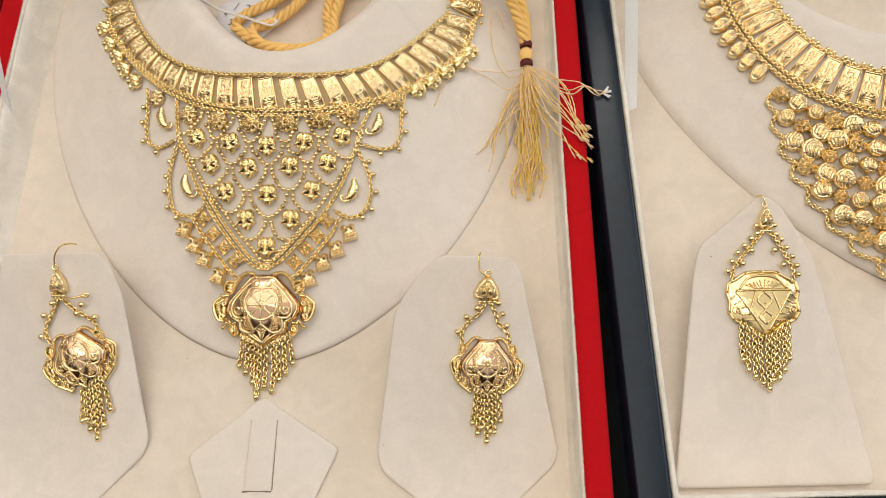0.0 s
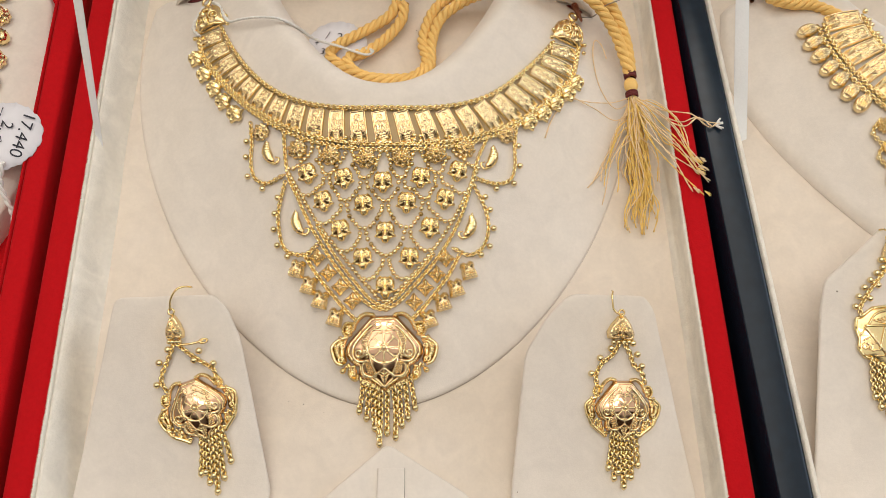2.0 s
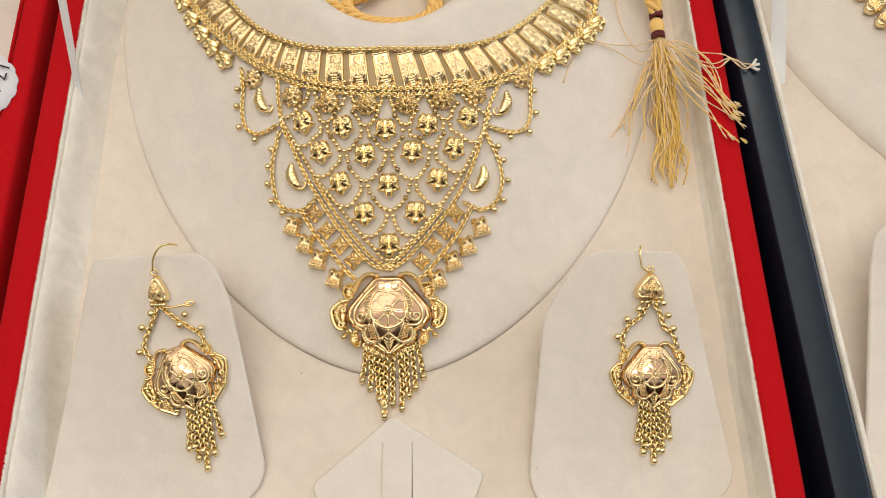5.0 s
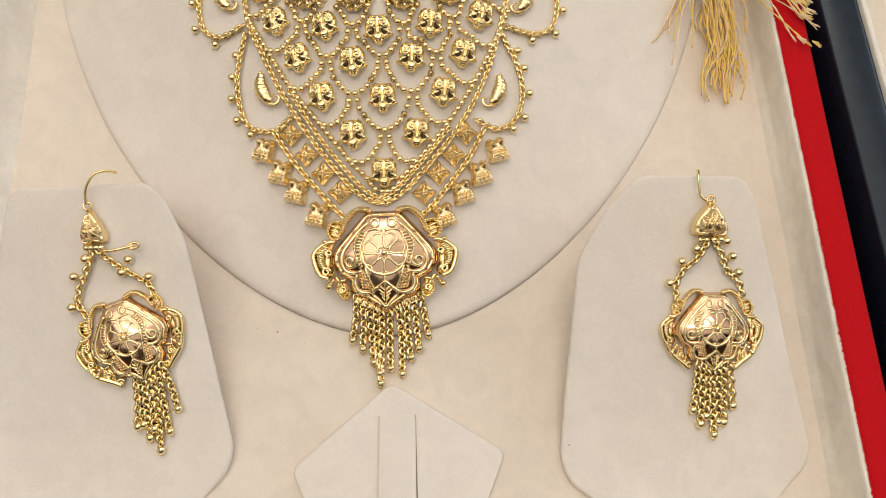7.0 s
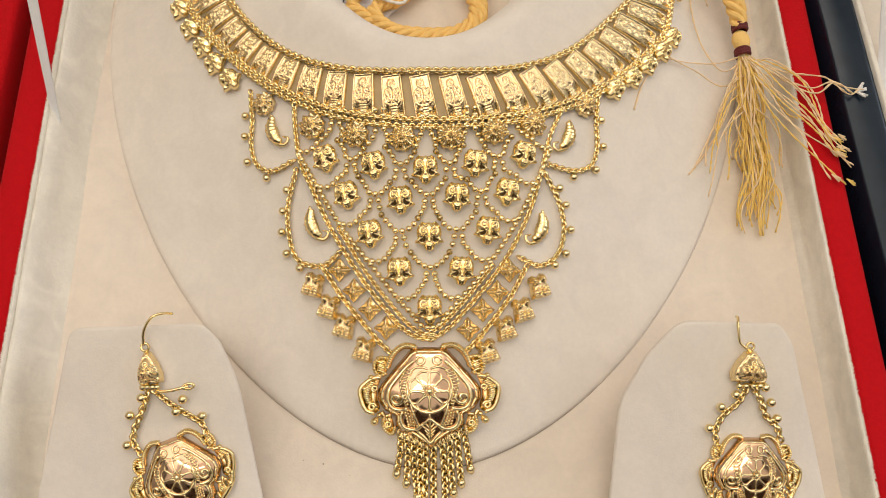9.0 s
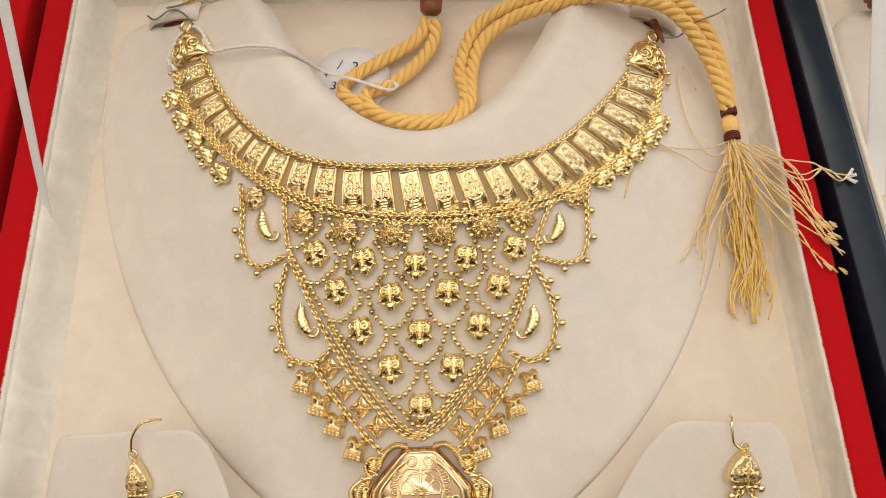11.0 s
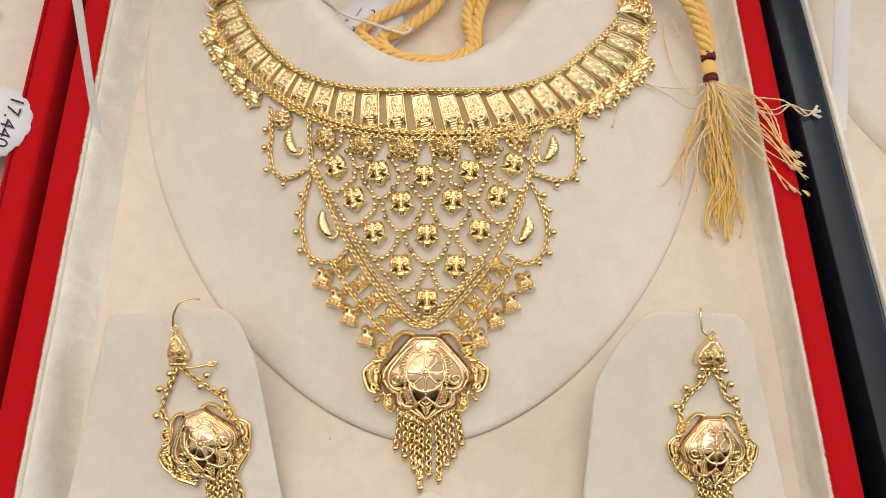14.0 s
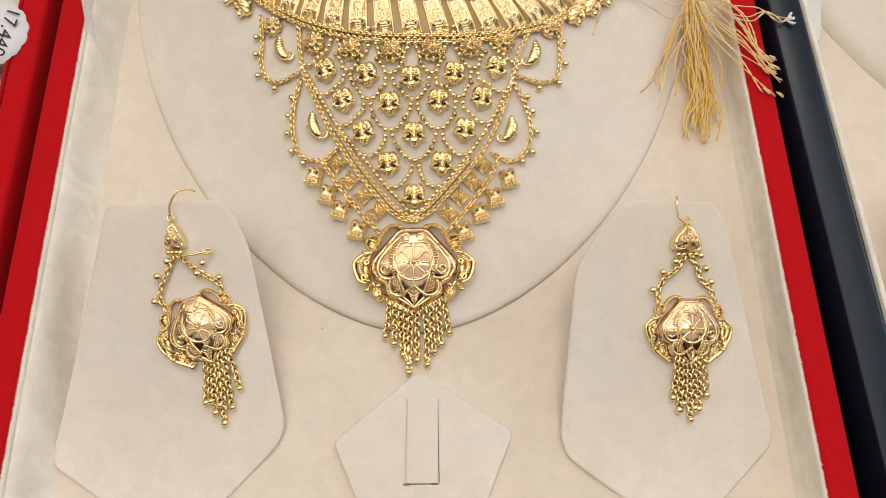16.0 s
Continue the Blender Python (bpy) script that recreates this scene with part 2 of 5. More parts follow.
def open_box(name, label, x0, x1, y0, y1, base, rim, edge, outer, lining, floor_mat, lip=0.8, depth=-21.5, part_name="frame", soft=1.4):
    box = thing(name, label, "jewellery box", (x0 + x1) / 2, (y0 + y1) / 2, depth)
    inv = Matrix.Translation((-(x0 + x1) / 2, -(y0 + y1) / 2, -depth))

    def put(nm, g, mat, lab=""):
        g.v = [tuple(inv @ Vector(p)) for p in g.v]
        return part(nm, g, mat, box, lab)
    e = edge
    put(part_name, ring_wall([(lip + 0.2, depth + 3), (lip + 0.2, rim - 0.8), (lip + 0.8, rim - 0.1), (lip + 1.6, rim), (e - soft, rim), (e - 0.3 * soft, rim - 0.3 * soft), (e, rim - soft), (e, depth + 3), (lip + 0.2, depth + 3)], x0, x1, y0, y1, 0.6), outer)
    put("lining", ring_wall([(lip, base - 3), (lip, rim + 0.1), (lip - 0.3, rim + 0.4), (0.25, rim + 0.2), (0, rim - 0.6), (0.2, base + 3), (-0.3, base + 0.8), (-1.4, base - 0.1), (-1.6, base - 3), (lip, base - 3)], x0, x1, y0, y1, 0.5), lining)
    rows = []
    nx, ny = 60, 66
    for j in range(ny + 1):
        y = y0 + (y1 - y0) * j / ny
        rows.append([(x0 + (x1 - x0) * i / nx, y, base + fuzz(x0 + (x1 - x0) * i / nx, y, 0, 0.35, 0.03)) for i in range(nx + 1)])
    put("floor_pad", Geo().grid(rows), floor_mat)
    put("bottom_board", Geo().box((x0 - e + 0.5, y0 - e + 0.5, depth), (x1 + e - 0.5, y1 + e - 0.5, depth + 3)), outer)
    return box


open_box("jewellery_box", "open red velvet jewellery box lined with cream velvet", X0, X1, Y0, Y1, BASE, RIM, EDGE, RED, LINING, CREAM)
black_box = open_box("jewellery_box", "open black lacquered jewellery box lined with cream velvet", 63.0, 262.0, 19.0, 232.0, 2.0, 20.6, 11.5, BLACK, LINING, CREAM, lip=1.6, soft=0.5)
open_box("jewellery_box", "open red velvet jewellery box with a red interior", -370.0, -169.0, -6.0, 232.0, 0.0, 19.0, 8.0, RED, RED, RED)


pad_rows = []
for j in range(90):
    y = Y0 + 0.4 + (Y1 - Y0 - 0.8) * j / 89
    pad_rows.append([(X0 + dx + 7, y - 110, z + fuzz(dx * 9, y, z, 0.5, 0.06) + 21.5) for dx, z in ((0.15, BASE - 2), (0.15, RIM - 0.2), (1.0, RIM - 0.5), (2.4, 16.5), (3.6, 13.5), (4.8, 10.6), (5.8, 8.9), (6.8, BASE - 0.2))])
side_pad = part("side_padding", Geo().grid(pad_rows), LINING, bpy.data.objects["jewellery_box"])
side_pad.location = (-7 * MM - bpy.data.objects["jewellery_box"].location.x, 110 * MM - bpy.data.objects["jewellery_box"].location.y, 0)

# ---- necklace bust in the red box ----
def reach(x, y, a=86.2, b=121.0, mid=BUST_X, top=180.0):
    """0 in the middle of the neck, 1 on the bust's outline."""
    return ((abs(x - mid) / a) ** 1.75 + (max(0.0, top - y) / b) ** 1.75) ** (1 / 1.75)


def bust_z(x, y):
    return BASE + 1.0 + 35.0 * (1 - min(1.0, reach(x, y)))


def bust_thing(name, label, mid, top, a, b, hole, base, rise, shoulder, mat, drop=12.0, p=1.75, skirt=0.6, lift=1.0):
    """A horseshoe pad: outer line a by b, neck hole (half width, depth)."""
    bust = thing(name, label, "necklace bust", mid, top, base)
    n, m = 96, 26
    rows = []
    for i in range(n + 1):
        u = 2 * i / n - 1
        # outer line: up to the shoulder, then round the tip
        if abs(u) > 0.8:
            k = (abs(u) - 0.8) / 0.2
            ox, oy = a * (1 - 0.05 * k * k) * math.copysign(1, u), shoulder * k
            if k > 0.8:
                ox *= 1 - 0.12 * ((k - 0.8) / 0.2) ** 2
        else:
            w = radians(90 * u / 0.8)
            ox = a * math.copysign(abs(math.sin(w)) ** (2 / p), u)
            oy = -b * abs(math.cos(w)) ** (2 / p)
        ix, iy = hole[0] * u, -hole[1] + (shoulder - 4 + hole[1]) * u * u
        row = [(ix, iy, -skirt)]
        for s in [0.0, 0.006, 0.02] + [j / m for j in range(1, m)] + [0.982, 0.993, 1.0]:
            x, y = ix + (ox - ix) * s, iy + (oy - iy) * s
            r = min(1.0, ((abs(x) / a) ** p + (max(0.0, -y) / b) ** p) ** (1 / p))
            z = lift + rise * (1 - r)
            d = math.hypot(x - ix, y - iy)
            z -= drop * max(0.0, 1 - d / 9.0) ** 2.2
            e = math.hypot(x - ox, y - oy)
            z -= 0.9 * lift * max(0.0, 1 - e / lift) ** 2
            far = (shoulder - y) / 8.0
            z -= 5.0 * max(0.0, 1 - far) ** 2
            row.append((x, y, max(0.2, z) + fuzz(x, y, 0, 0.35, 0.05)))
        row.append((ox, oy, -skirt))
        rows.append(row)
    g = Geo().grid(rows)
    w = len(rows[0])
    part("padded_form", g, mat, bust)
    # Thin dark tube painting the shaded gap along the bust's lower edge.
    rim = [Vector((r[-1][0] * 1.001, r[-1][1] * 1.001, 0.25)) for r in rows[24:-24]]
    part("edge_shade_line", Geo().tube(rim, 0.19, 5, None, lambda t: 0.08 + 0.92 * math.sin(math.pi * t) ** 5), EDGE_SHADE, bust)
    return bust


bust = bust_thing("necklace_bust", "cream velvet horseshoe necklace bust lying in the red box", BUST_X, 180.0, 86.2, 121.0, (40.0, 21.0), BASE, 35.0, 30.0, IVORY, drop=9.0)

# ---- earring flaps and ring pad ----


def rounded_outline(poly, r, n=4):
    out = []
    for i, p in enumerate(poly):
        a, p, c = Vector(poly[i - 1]), Vector(p), Vector(poly[(i + 1) % len(poly)])
        u, w = (a - p), (c - p)
        k = min(r, u.length * 0.4, w.length * 0.4)
        s, e = p + u.normalized() * k, p + w.normalized() * k
        for j in range(n + 1):
            t = j / n
            out.append(s * (1 - t) ** 2 + p * 2 * t * (1 - t) + e * t * t)
    dense = []
    for a, b in zip(out, out[1:] + out[:1]):
        n = max(1, round((b - a).length / 2.5))
        dense += [a.lerp(b, i / n) for i in range(n)]
    return dense


def padded_card(name, label, category, poly, z_of, thick, mat, r=4.0, base=BASE):
    """A covered card of the given outline, with soft edges, lying on z_of(x, y)."""
    line = rounded_outline(poly, r)
    c = sum(line, Vector((0, 0))) / len(line)
    ob = thing(name, label, category, c.x, c.y, base)
    rows = []
    for k, dz in ((0.05, -thick), (0.3, -thick), (0.5, -thick), (0.7, -thick), (0.85, -thick), (0.985, -thick), (1.0, -thick * 0.7), (1.004, -thick * 0.35), (0.996, -0.12), (0.98, 0.0), (0.94, 0.1), (0.87, 0.2), (0.8, 0.25), (0.73, 0.3), (0.66, 0.36), (0.6, 0.4), (0.53, 0.42), (0.46, 0.44), (0.4, 0.45), (0.3, 0.45), (0.2, 0.45), (0.05, 0.45)):
        row = []
        for p in line:
            q = c + (p - c) * k
            row.append((q.x - c.x, q.y - c.y, z_of(q.x, q.y) + dz + fuzz(q.x, q.y, 0, 0.25, 0.09) - base))
        rows.append(row)
    card = Geo().grid(rows, True)
    n = len(line)
    card.f += [tuple(range(len(card.v) - n, len(card.v))), tuple(range(n - 1, -1, -1))]
    part("covered_card", card, mat, ob)
    return ob


def flap_z(x, y):
    return 8.9 + 0.186 * (y - 33 + math.sqrt((y - 33) ** 2 + 49))


padded_card("earring_flap", "cream velvet earring flap tilted up inside the red box", "earring stand", [(-142.6, 29.5), (-130.6, 87.2), (-103.0, 87.8), (-99.4, 84.6), (-95.6, 76.4), (-87.0, 35.8), (-88.4, 31.2), (-107, 11.5), (-119, 11.5), (-141.4, 26.6)], flap_z, 2.0, IVORY, r=2.6)
padded_card("earring_flap", "cream velvet earring flap tilted up inside the red box", "earring stand", [(-19.4, 31.8), (-14.4, 71.0), (-8.2, 80.4), (-1.2, 86.8), (20.6, 86.0), (23.2, 82.2), (33.7, 32.0), (32.2, 28.2), (14, 11.5), (2, 11.5), (-17.8, 26.6)], flap_z, 2.0, IVORY, r=2.6)
pad = padded_card("ring_pad", "cream velvet five-sided ring pad with a slotted tab", "ring stand", [(-75.2, 31.2), (-54.3, 48.4), (-30.8, 33.2), (-42, 8), (-65, 8)], lambda x, y: 9.6, 1.5, IVORY, r=2.0)
tab = Geo()
tab_rows = []
for k in range(17):
    t = k / 16
    y = 41.4 - 20.3 * t
    z = 10.55 + 0.35 * math.sin(math.pi * t) ** 0.5
    w0, w1 = -57.0 - 0.5 * t, -49.4 - 0.4 * t
    tab_rows.append([(w0 - 0.1, y, z - 0.75), (w0, y, z - 0.15), (w0 + 0.35, y, z), (w0 + 2.0, y, z + 0.04), (w1 - 2.0, y, z + 0.04), (w1 - 0.35, y, z), (w1, y, z - 0.15), (w1 + 0.1, y, z - 0.75)])
tab.grid([[(x + 53.9, y - 24, z - BASE) for x, y, z in r] for r in tab_rows])
tab_ob = part("tab", tab, IVORY, pad)
tab_ob.location = (-53.9 * MM - pad.location.x, 24 * MM - pad.location.y, 0)
# Dark strips laid on the pad paint the shade around the tab.
for lo, hi in (((4.35, -2.8, 2.0), (4.6, 17.4, 2.22)), ((-4.1, -3.35, 2.0), (-2.6, -2.9, 2.24)), ((2.6, -3.35, 2.0), (4.3, -2.9, 2.24)), ((-2.6, -3.2, 2.0), (2.6, -3.0, 2.18))):
    slot = part("slit_shade", Geo().box(lo, hi), SLIT_SHADE_LINT, pad)
    slot.location = tab_ob.location

# ---- lids and ribbons ----


def lid(box, x0, x1, y, z, height, lean, outer, inner):
    m = pose((x0 + x1) / 2, y, z, -lean, 0, 0)
    w = (x1 - x0) / 2
    inv = Matrix.Translation((-box.location.x / MM, -box.location.y / MM, -box.location.z / MM))
    g = Geo().box((-w, 1.5, 0), (w, 8, height), inv @ m)
    ob = part("lid", g, outer, box, bevel=1.5, smooth=False)
    part("lid_lining", Geo().box((-w + 3, 0.6, 3), (w - 3, 1.45, height - 3), inv @ m), inner, ob, smooth=False)


boxes = [o for o in scene.objects if o.name.startswith("jewellery_box")]
lid(boxes[0], -157, 47.5, 226.5, 19, 215, 20, RED, LINING)
lid(boxes[1], 51.5, 273.5, 244, 20, 215, 20, BLACK, LINING)

askew = Matrix.Translation((0.063, 0.1, 0)) @ Matrix.Rotation(radians(1.4), 4, "Z") @ Matrix.Translation((-0.063, -0.1, 0))
black_box.matrix_basis = askew @ Matrix.Translation(black_box.location)


def ribbon(name, label, a, b, w, sag=2.0):
    a, b = Vector(a), Vector(b)
    ob = thing(name, label, "ribbon", *a)
    rows = []
    for th in (0.0, 0.35):
        for k in range(25):
            t = k / 24
            p = (b - a) * t + Vector((0, 0, -sag * math.sin(math.pi * t)))
            tw = 0.7 * (1 - min(1, 2.0 * t)) ** 1.5
            d = Vector((math.cos(tw), 0, math.sin(tw))) * w / 2
            row = [p - d, p - d * 0.8 + Vector((0, 0, 0.12)), p, p + d * 0.8 + Vector((0, 0, 0.12)), p + d]
            rows.append([q + Vector((0, -th, th * 0.4)) for q in row])
    n = len(rows) // 2
    part("band", Geo().grid(rows[:n]).grid(rows[n:]), WHITE, ob)
    return ob


ribbon("lid_ribbon", "white woven ribbon holding the red box's lid", (-147.0, 141, 13.0), (-142.9, 281, 169), 2.9)
ribbon("lid_ribbon", "white woven ribbon holding the black box's lid", (64.4, 146, 14.0), (59.6, 271.3, 95), 4.3)

# ---- goldwork helpers ----
WORLD = {}


def put(name, mesh, mat, parent, m=None, label=""):
    """A part placed by its world pose, in millimetres."""
    m = m or Matrix.Identity(4)
    w = m.copy()
    w.translation = m.translation * MM
    ob = part(name, mesh, mat, parent, label)
    base = WORLD.get(parent, Matrix.Translation(parent.location))
    ob.matrix_basis = base.inverted() @ w
    WORLD[ob] = w
    return ob


def on(surf, x, y, turn=0.0, off=0.0, scale=1.0):
    """A pose on a surface z = surf(x, y): z along its normal, y up the plan, turned by degrees."""
    e = 0.8
    gx = (surf(x + e, y) - surf(x - e, y)) / (2 * e)
    gy = (surf(x, y + e) - surf(x, y - e)) / (2 * e)
    n = Vector((-gx, -gy, 1)).normalized()
    u = Vector((1, 0, gx)).normalized()
    v = n.cross(u)
    m = Matrix((u, v, n)).transposed().to_4x4()
    m.translation = Vector((x, y, surf(x, y))) + n * off
    return m @ Matrix.Rotation(radians(turn), 4, "Z") @ Matrix.Scale(scale, 4)


def lay(surf, pts, off):
    return [Vector((p[0], p[1], surf(p[0], p[1]) + off)) for p in pts]


def chain(path, size=1.0, step=0.86, g=None):
    """Linked chain along a path given as 3D points."""
    g = g or Geo()
    n = max(2, int(length(path) / (step * size)))
    pts = spline(path, n)
    for i, p in enumerate(pts):
        d = (pts[min(i + 1, n - 1)] - pts[max(i - 1, 0)]).normalized()
        a = d.cross(Vector((0, 0, 1)))
        a = a.normalized() if a.length > 1e-3 else Vector((1, 0, 0))
        m = Matrix((d, a, d.cross(a))).transposed().to_4x4()
        m.translation = p
        m = m @ Matrix.Rotation(radians(38 if i % 2 else -38), 4, "X")
        g.torus(m, 0.72 * size, 0.56 * size, 0.3 * size)
    return g


def bead_line(path, step):
    return spline(path, max(2, round(length(path) / step) + 1))


BEAD = Geo().ball((0, 0, 0), 0.76, 10, 8).mesh("bead")
STUD = Geo().ball((0, 0, 0), 1.0, 12, 8).mesh("ball_stud")


def edge_at(poly, ang):
    """Distance from the origin to a polygon's edge in a direction."""
    dx, dy = math.cos(ang), math.sin(ang)
    best = 0.0
    for (ax, ay), (bx, by) in zip(poly, poly[1:] + poly[:1]):
        ex, ey = bx - ax, by - ay
        det = ex * dy - ey * dx
        if abs(det) < 1e-9:
            continue
        t = (ex * ay - ey * ax) / det
        s = (dx * ay - dy * ax) / det
        if t > 0 and -1e-6 <= s <= 1 + 1e-6:
            best = max(best, t)
    return best


def mirror(half):
    """A closed outline from its right half, top to bottom."""
    return list(half) + [(-x, y) for x, y in reversed(half) if abs(x) > 1e-6]


def ridge_field(curves, width, height):
    pts = np.array([(p[0], p[1]) for c in curves for p in c])

    def h(x, y):
        d2 = np.min((pts[:, 0] - x) ** 2 + (pts[:, 1] - y) ** 2)
        return height * math.exp(-d2 / (width * width))
    return h


def stamp(poly, dome, edge=0.5, rings=9, segs=40, relief=None):
    """A pressed sheet-metal charm: outline, domed height over k = 0..1, and a relief added to it."""
    rad = [edge_at(poly, 2 * math.pi * i / segs) for i in range(segs)]
    rows = [[(r * 0.97 * math.cos(2 * math.pi * i / segs), r * 0.97 * math.sin(2 * math.pi * i / segs), 0) for i, r in enumerate(rad)]]
    for j in range(rings + 1):
        k = max(1 - j / rings, 0.02)
        row = []
        for i, r in enumerate(rad):
            x, y = k * r * math.cos(2 * math.pi * i / segs), k * r * math.sin(2 * math.pi * i / segs)
            row.append((x, y, edge + dome(k, x, y) + (relief(x, y) if relief else 0)))
        rows.append(row)
    g = Geo().grid(rows, True)
    g.f.append(tuple(range(segs - 1, -1, -1)))
    return g


def circle(cx, cy, r, n=24, a0=0, a1=360):
    return [(cx + r * math.cos(radians(a0 + (a1 - a0) * i / n)), cy + r * math.sin(radians(a0 + (a1 - a0) * i / n))) for i in range(n + 1)]


def spiral(cx, cy, r0, r1, a0, turns, n=30):
    return [(cx + (r0 + (r1 - r0) * i / n) * math.cos(radians(a0) + turns * 2 * math.pi * i / n), cy + (r0 + (r1 - r0) * i / n) * math.sin(radians(a0) + turns * 2 * math.pi * i / n)) for i in range(n + 1)]


def line(a, b, n=12):
    return [(a[0] + (b[0] - a[0]) * i / n, a[1] + (b[1] - a[1]) * i / n) for i in range(n + 1)]


def flat_curve(pts, n):
    return [(p.x, p.y) for p in spline(pts, n)]


# pressed tile with a framed scroll and a fan at its foot
def tile_mesh():
    w, h = 2.5, 4.5
    curves = [spiral(0, 2.6, 0.2, 0.95, 90, 1.6), spiral(-1.0, 0.9, 0.15, 0.75, 200, 1.3), spiral(1.0, 0.9, 0.15, 0.75, -20, -1.3), spiral(-1.05, -0.9, 0.15, 0.85, 120, 1.4), spiral(1.05, -0.9, 0.15, 0.85, 60, -1.4), flat_curve([(0, 2.0), (0.3, 0.6), (0, -1.4)], 12)]
    for q in range(4):
        curves.append(line((-0.75, -2.1 - 0.55 * q), (0.75, -2.1 - 0.55 * q)))
    rel = ridge_field(curves, 0.17, 0.5)
    nx, ny = 30, 52
    rows = []
    for j in range(ny + 1):
        y = -h + 2 * h * j / ny
        row = []
        for i in range(nx + 1):
            x = (-w + 2 * w * i / nx) * (1 + 0.05 * (-y / h))
            ex, ey = w - abs(-w + 2 * w * i / nx), h - abs(y)
            rim = 0.75 * math.exp(-(min(ex, ey) / 0.3) ** 2)
            arch = 0.55 * (1 - (y / h) ** 2)
            facet = -0.42 * (-2.0 - y) if y < -2.0 and 1.0 < abs(x) < 2.1 and ey > 0.35 else 0.0
            z = 0.7 + arch + rim + rel(x, y) + facet
            if i in (0, nx) or j in (0, ny):
                z = 0.05
            row.append((x, y, z))
        rows.append(row)
    return Geo().grid(rows).mesh("tile")


def owl_mesh():
    """A round mask: spiral eyes, two cut cheeks that face down, side points and a ribbed beard."""
    half = [(0, 2.7), (0.7, 2.5), (1.3, 2.8), (1.9, 2.3), (2.5, 1.2), (2.55, 0.0), (2.4, -0.7), (3.1, -1.5), (2.1, -1.8), (1.3, -2.1), (0.85, -3.1), (0, -3.4)]
    curves = [spiral(1.1, 0.75, 0.15, 1.0, 200, 1.7), spiral(-1.1, 0.75, 0.15, 1.0, -20, -1.7), spiral(0.55, 2.1, 0.1, 0.4, 0, 1.0), spiral(-0.55, 2.1, 0.1, 0.4, 180, -1.0)]
    for q in range(4):
        w = 0.75 - 0.12 * q
        curves.append(flat_curve([(-w, -1.75 - 0.4 * q), (0, -1.95 - 0.4 * q), (w, -1.75 - 0.4 * q)], 10))
    curves.append(flat_curve([(-0.35, 0.2), (0.0, -1.5), (0.35, 0.2)], 16))
    rel = ridge_field(curves, 0.17, 0.42)

    def cheek(x, y):
        d = math.hypot((abs(x) - 1.25) / 0.85, (y + 1.0) / 0.75)
        if d > 1:
            return 0.0
        return -min(1.0, 4 * (1 - d)) * (0.12 + 0.3 * (-0.3 - y))
    return stamp(mirror(half), lambda q, x, y: 1.5 * math.sqrt(max(0, 1 - q ** 2.6)), 0.5, 22, 72, lambda x, y: rel(x, y) * (1 if cheek(x, y) == 0 else 0) + cheek(x, y)).mesh("owl_charm")


def rosette_mesh(r=2.9, petals=9):
    poly = [((r * (1 + 0.07 * math.cos(petals * 2 * math.pi * i / 90))) * math.cos(2 * math.pi * i / 90), (r * (1 + 0.07 * math.cos(petals * 2 * math.pi * i / 90))) * math.sin(2 * math.pi * i / 90)) for i in range(90)]

    def rel(x, y):
        d = math.hypot(x, y) / r
        return -0.75 * abs(math.sin(petals / 2 * math.atan2(y, x) + 0.3)) ** 3 * min(1, d * 2.0) + 0.2 * math.cos(14 * d) + (0.35 if d < 0.16 else 0)
    return stamp(poly, lambda q, x, y: 1.9 * math.sqrt(max(0, 1 - q * q)), 0.4, 10, 54, rel).mesh("rosette")


def diamond_mesh():
    half = [(0, 1.55), (0.9, 1.75), (1.8, 1.8), (1.75, 0.9), (1.55, 0), (1.75, -0.9), (1.8, -1.8), (0.9, -1.75), (0, -1.55)]
    rel = ridge_field([line((-1.3, -1.3), (1.3, 1.3)), line((-1.3, 1.3), (1.3, -1.3)), circle(0, 0, 0.55, 16)], 0.26, 0.7)
    cup = ridge_field([[(0.95, 0)], [(-0.95, 0)], [(0, 0.95)], [(0, -0.95)]], 0.5, -0.1)
    return stamp(mirror(half), lambda q, x, y: 1.3 * (1 - q), 0.6, 14, 56, lambda x, y: rel(x, y) + cup(x, y)).mesh("diamond_charm")


def bell_mesh():
    half = [(0, 1.7), (0.8, 2.2), (1.6, 1.9), (1.9, 1.1), (1.6, 0.4), (1.8, -0.2), (2.0, -2.0), (1.0, -2.15), (0, -2.1)]
    curves = [line((-1.5, -0.5 - 0.5 * i), (1.5, -0.5 - 0.5 * i)) for i in range(4)] + [line((-1.3 + 0.65 * i, -0.3), (-1.5 + 0.75 * i, -2.0)) for i in range(5)]
    rel = ridge_field(curves, 0.13, 0.55)
    knob = ridge_field([[(0.9, 1.3)], [(-0.9, 1.3)]], 0.6, 0.8)
    return stamp(mirror(half), lambda q, x, y: 1.5 * (1 - q ** 4), 0.4, 22, 72, lambda x, y: rel(x, y) + knob(x, y)).mesh("bell_charm")


def teardrop_mesh(w=1.7, h=3.4):
    poly = [(w * math.sin(a) * (0.55 + 0.45 * math.sin(a / 2) ** 2), h * 0.55 * math.cos(a)) for a in [2 * math.pi * i / 40 for i in range(40)]]
    rel = ridge_field([line((0, -h * 0.4), (0, h * 0.4))] + [line((0, t), (s * w * 0.7, t - 0.5)) for t in (-0.9, -0.2, 0.5) for s in (1, -1)], 0.2, 0.4)
    return stamp(poly, lambda q, x, y: 1.3 * math.sqrt(max(0, 1 - q * q)), 0.4, 8, 32, rel).mesh("leaf_charm")


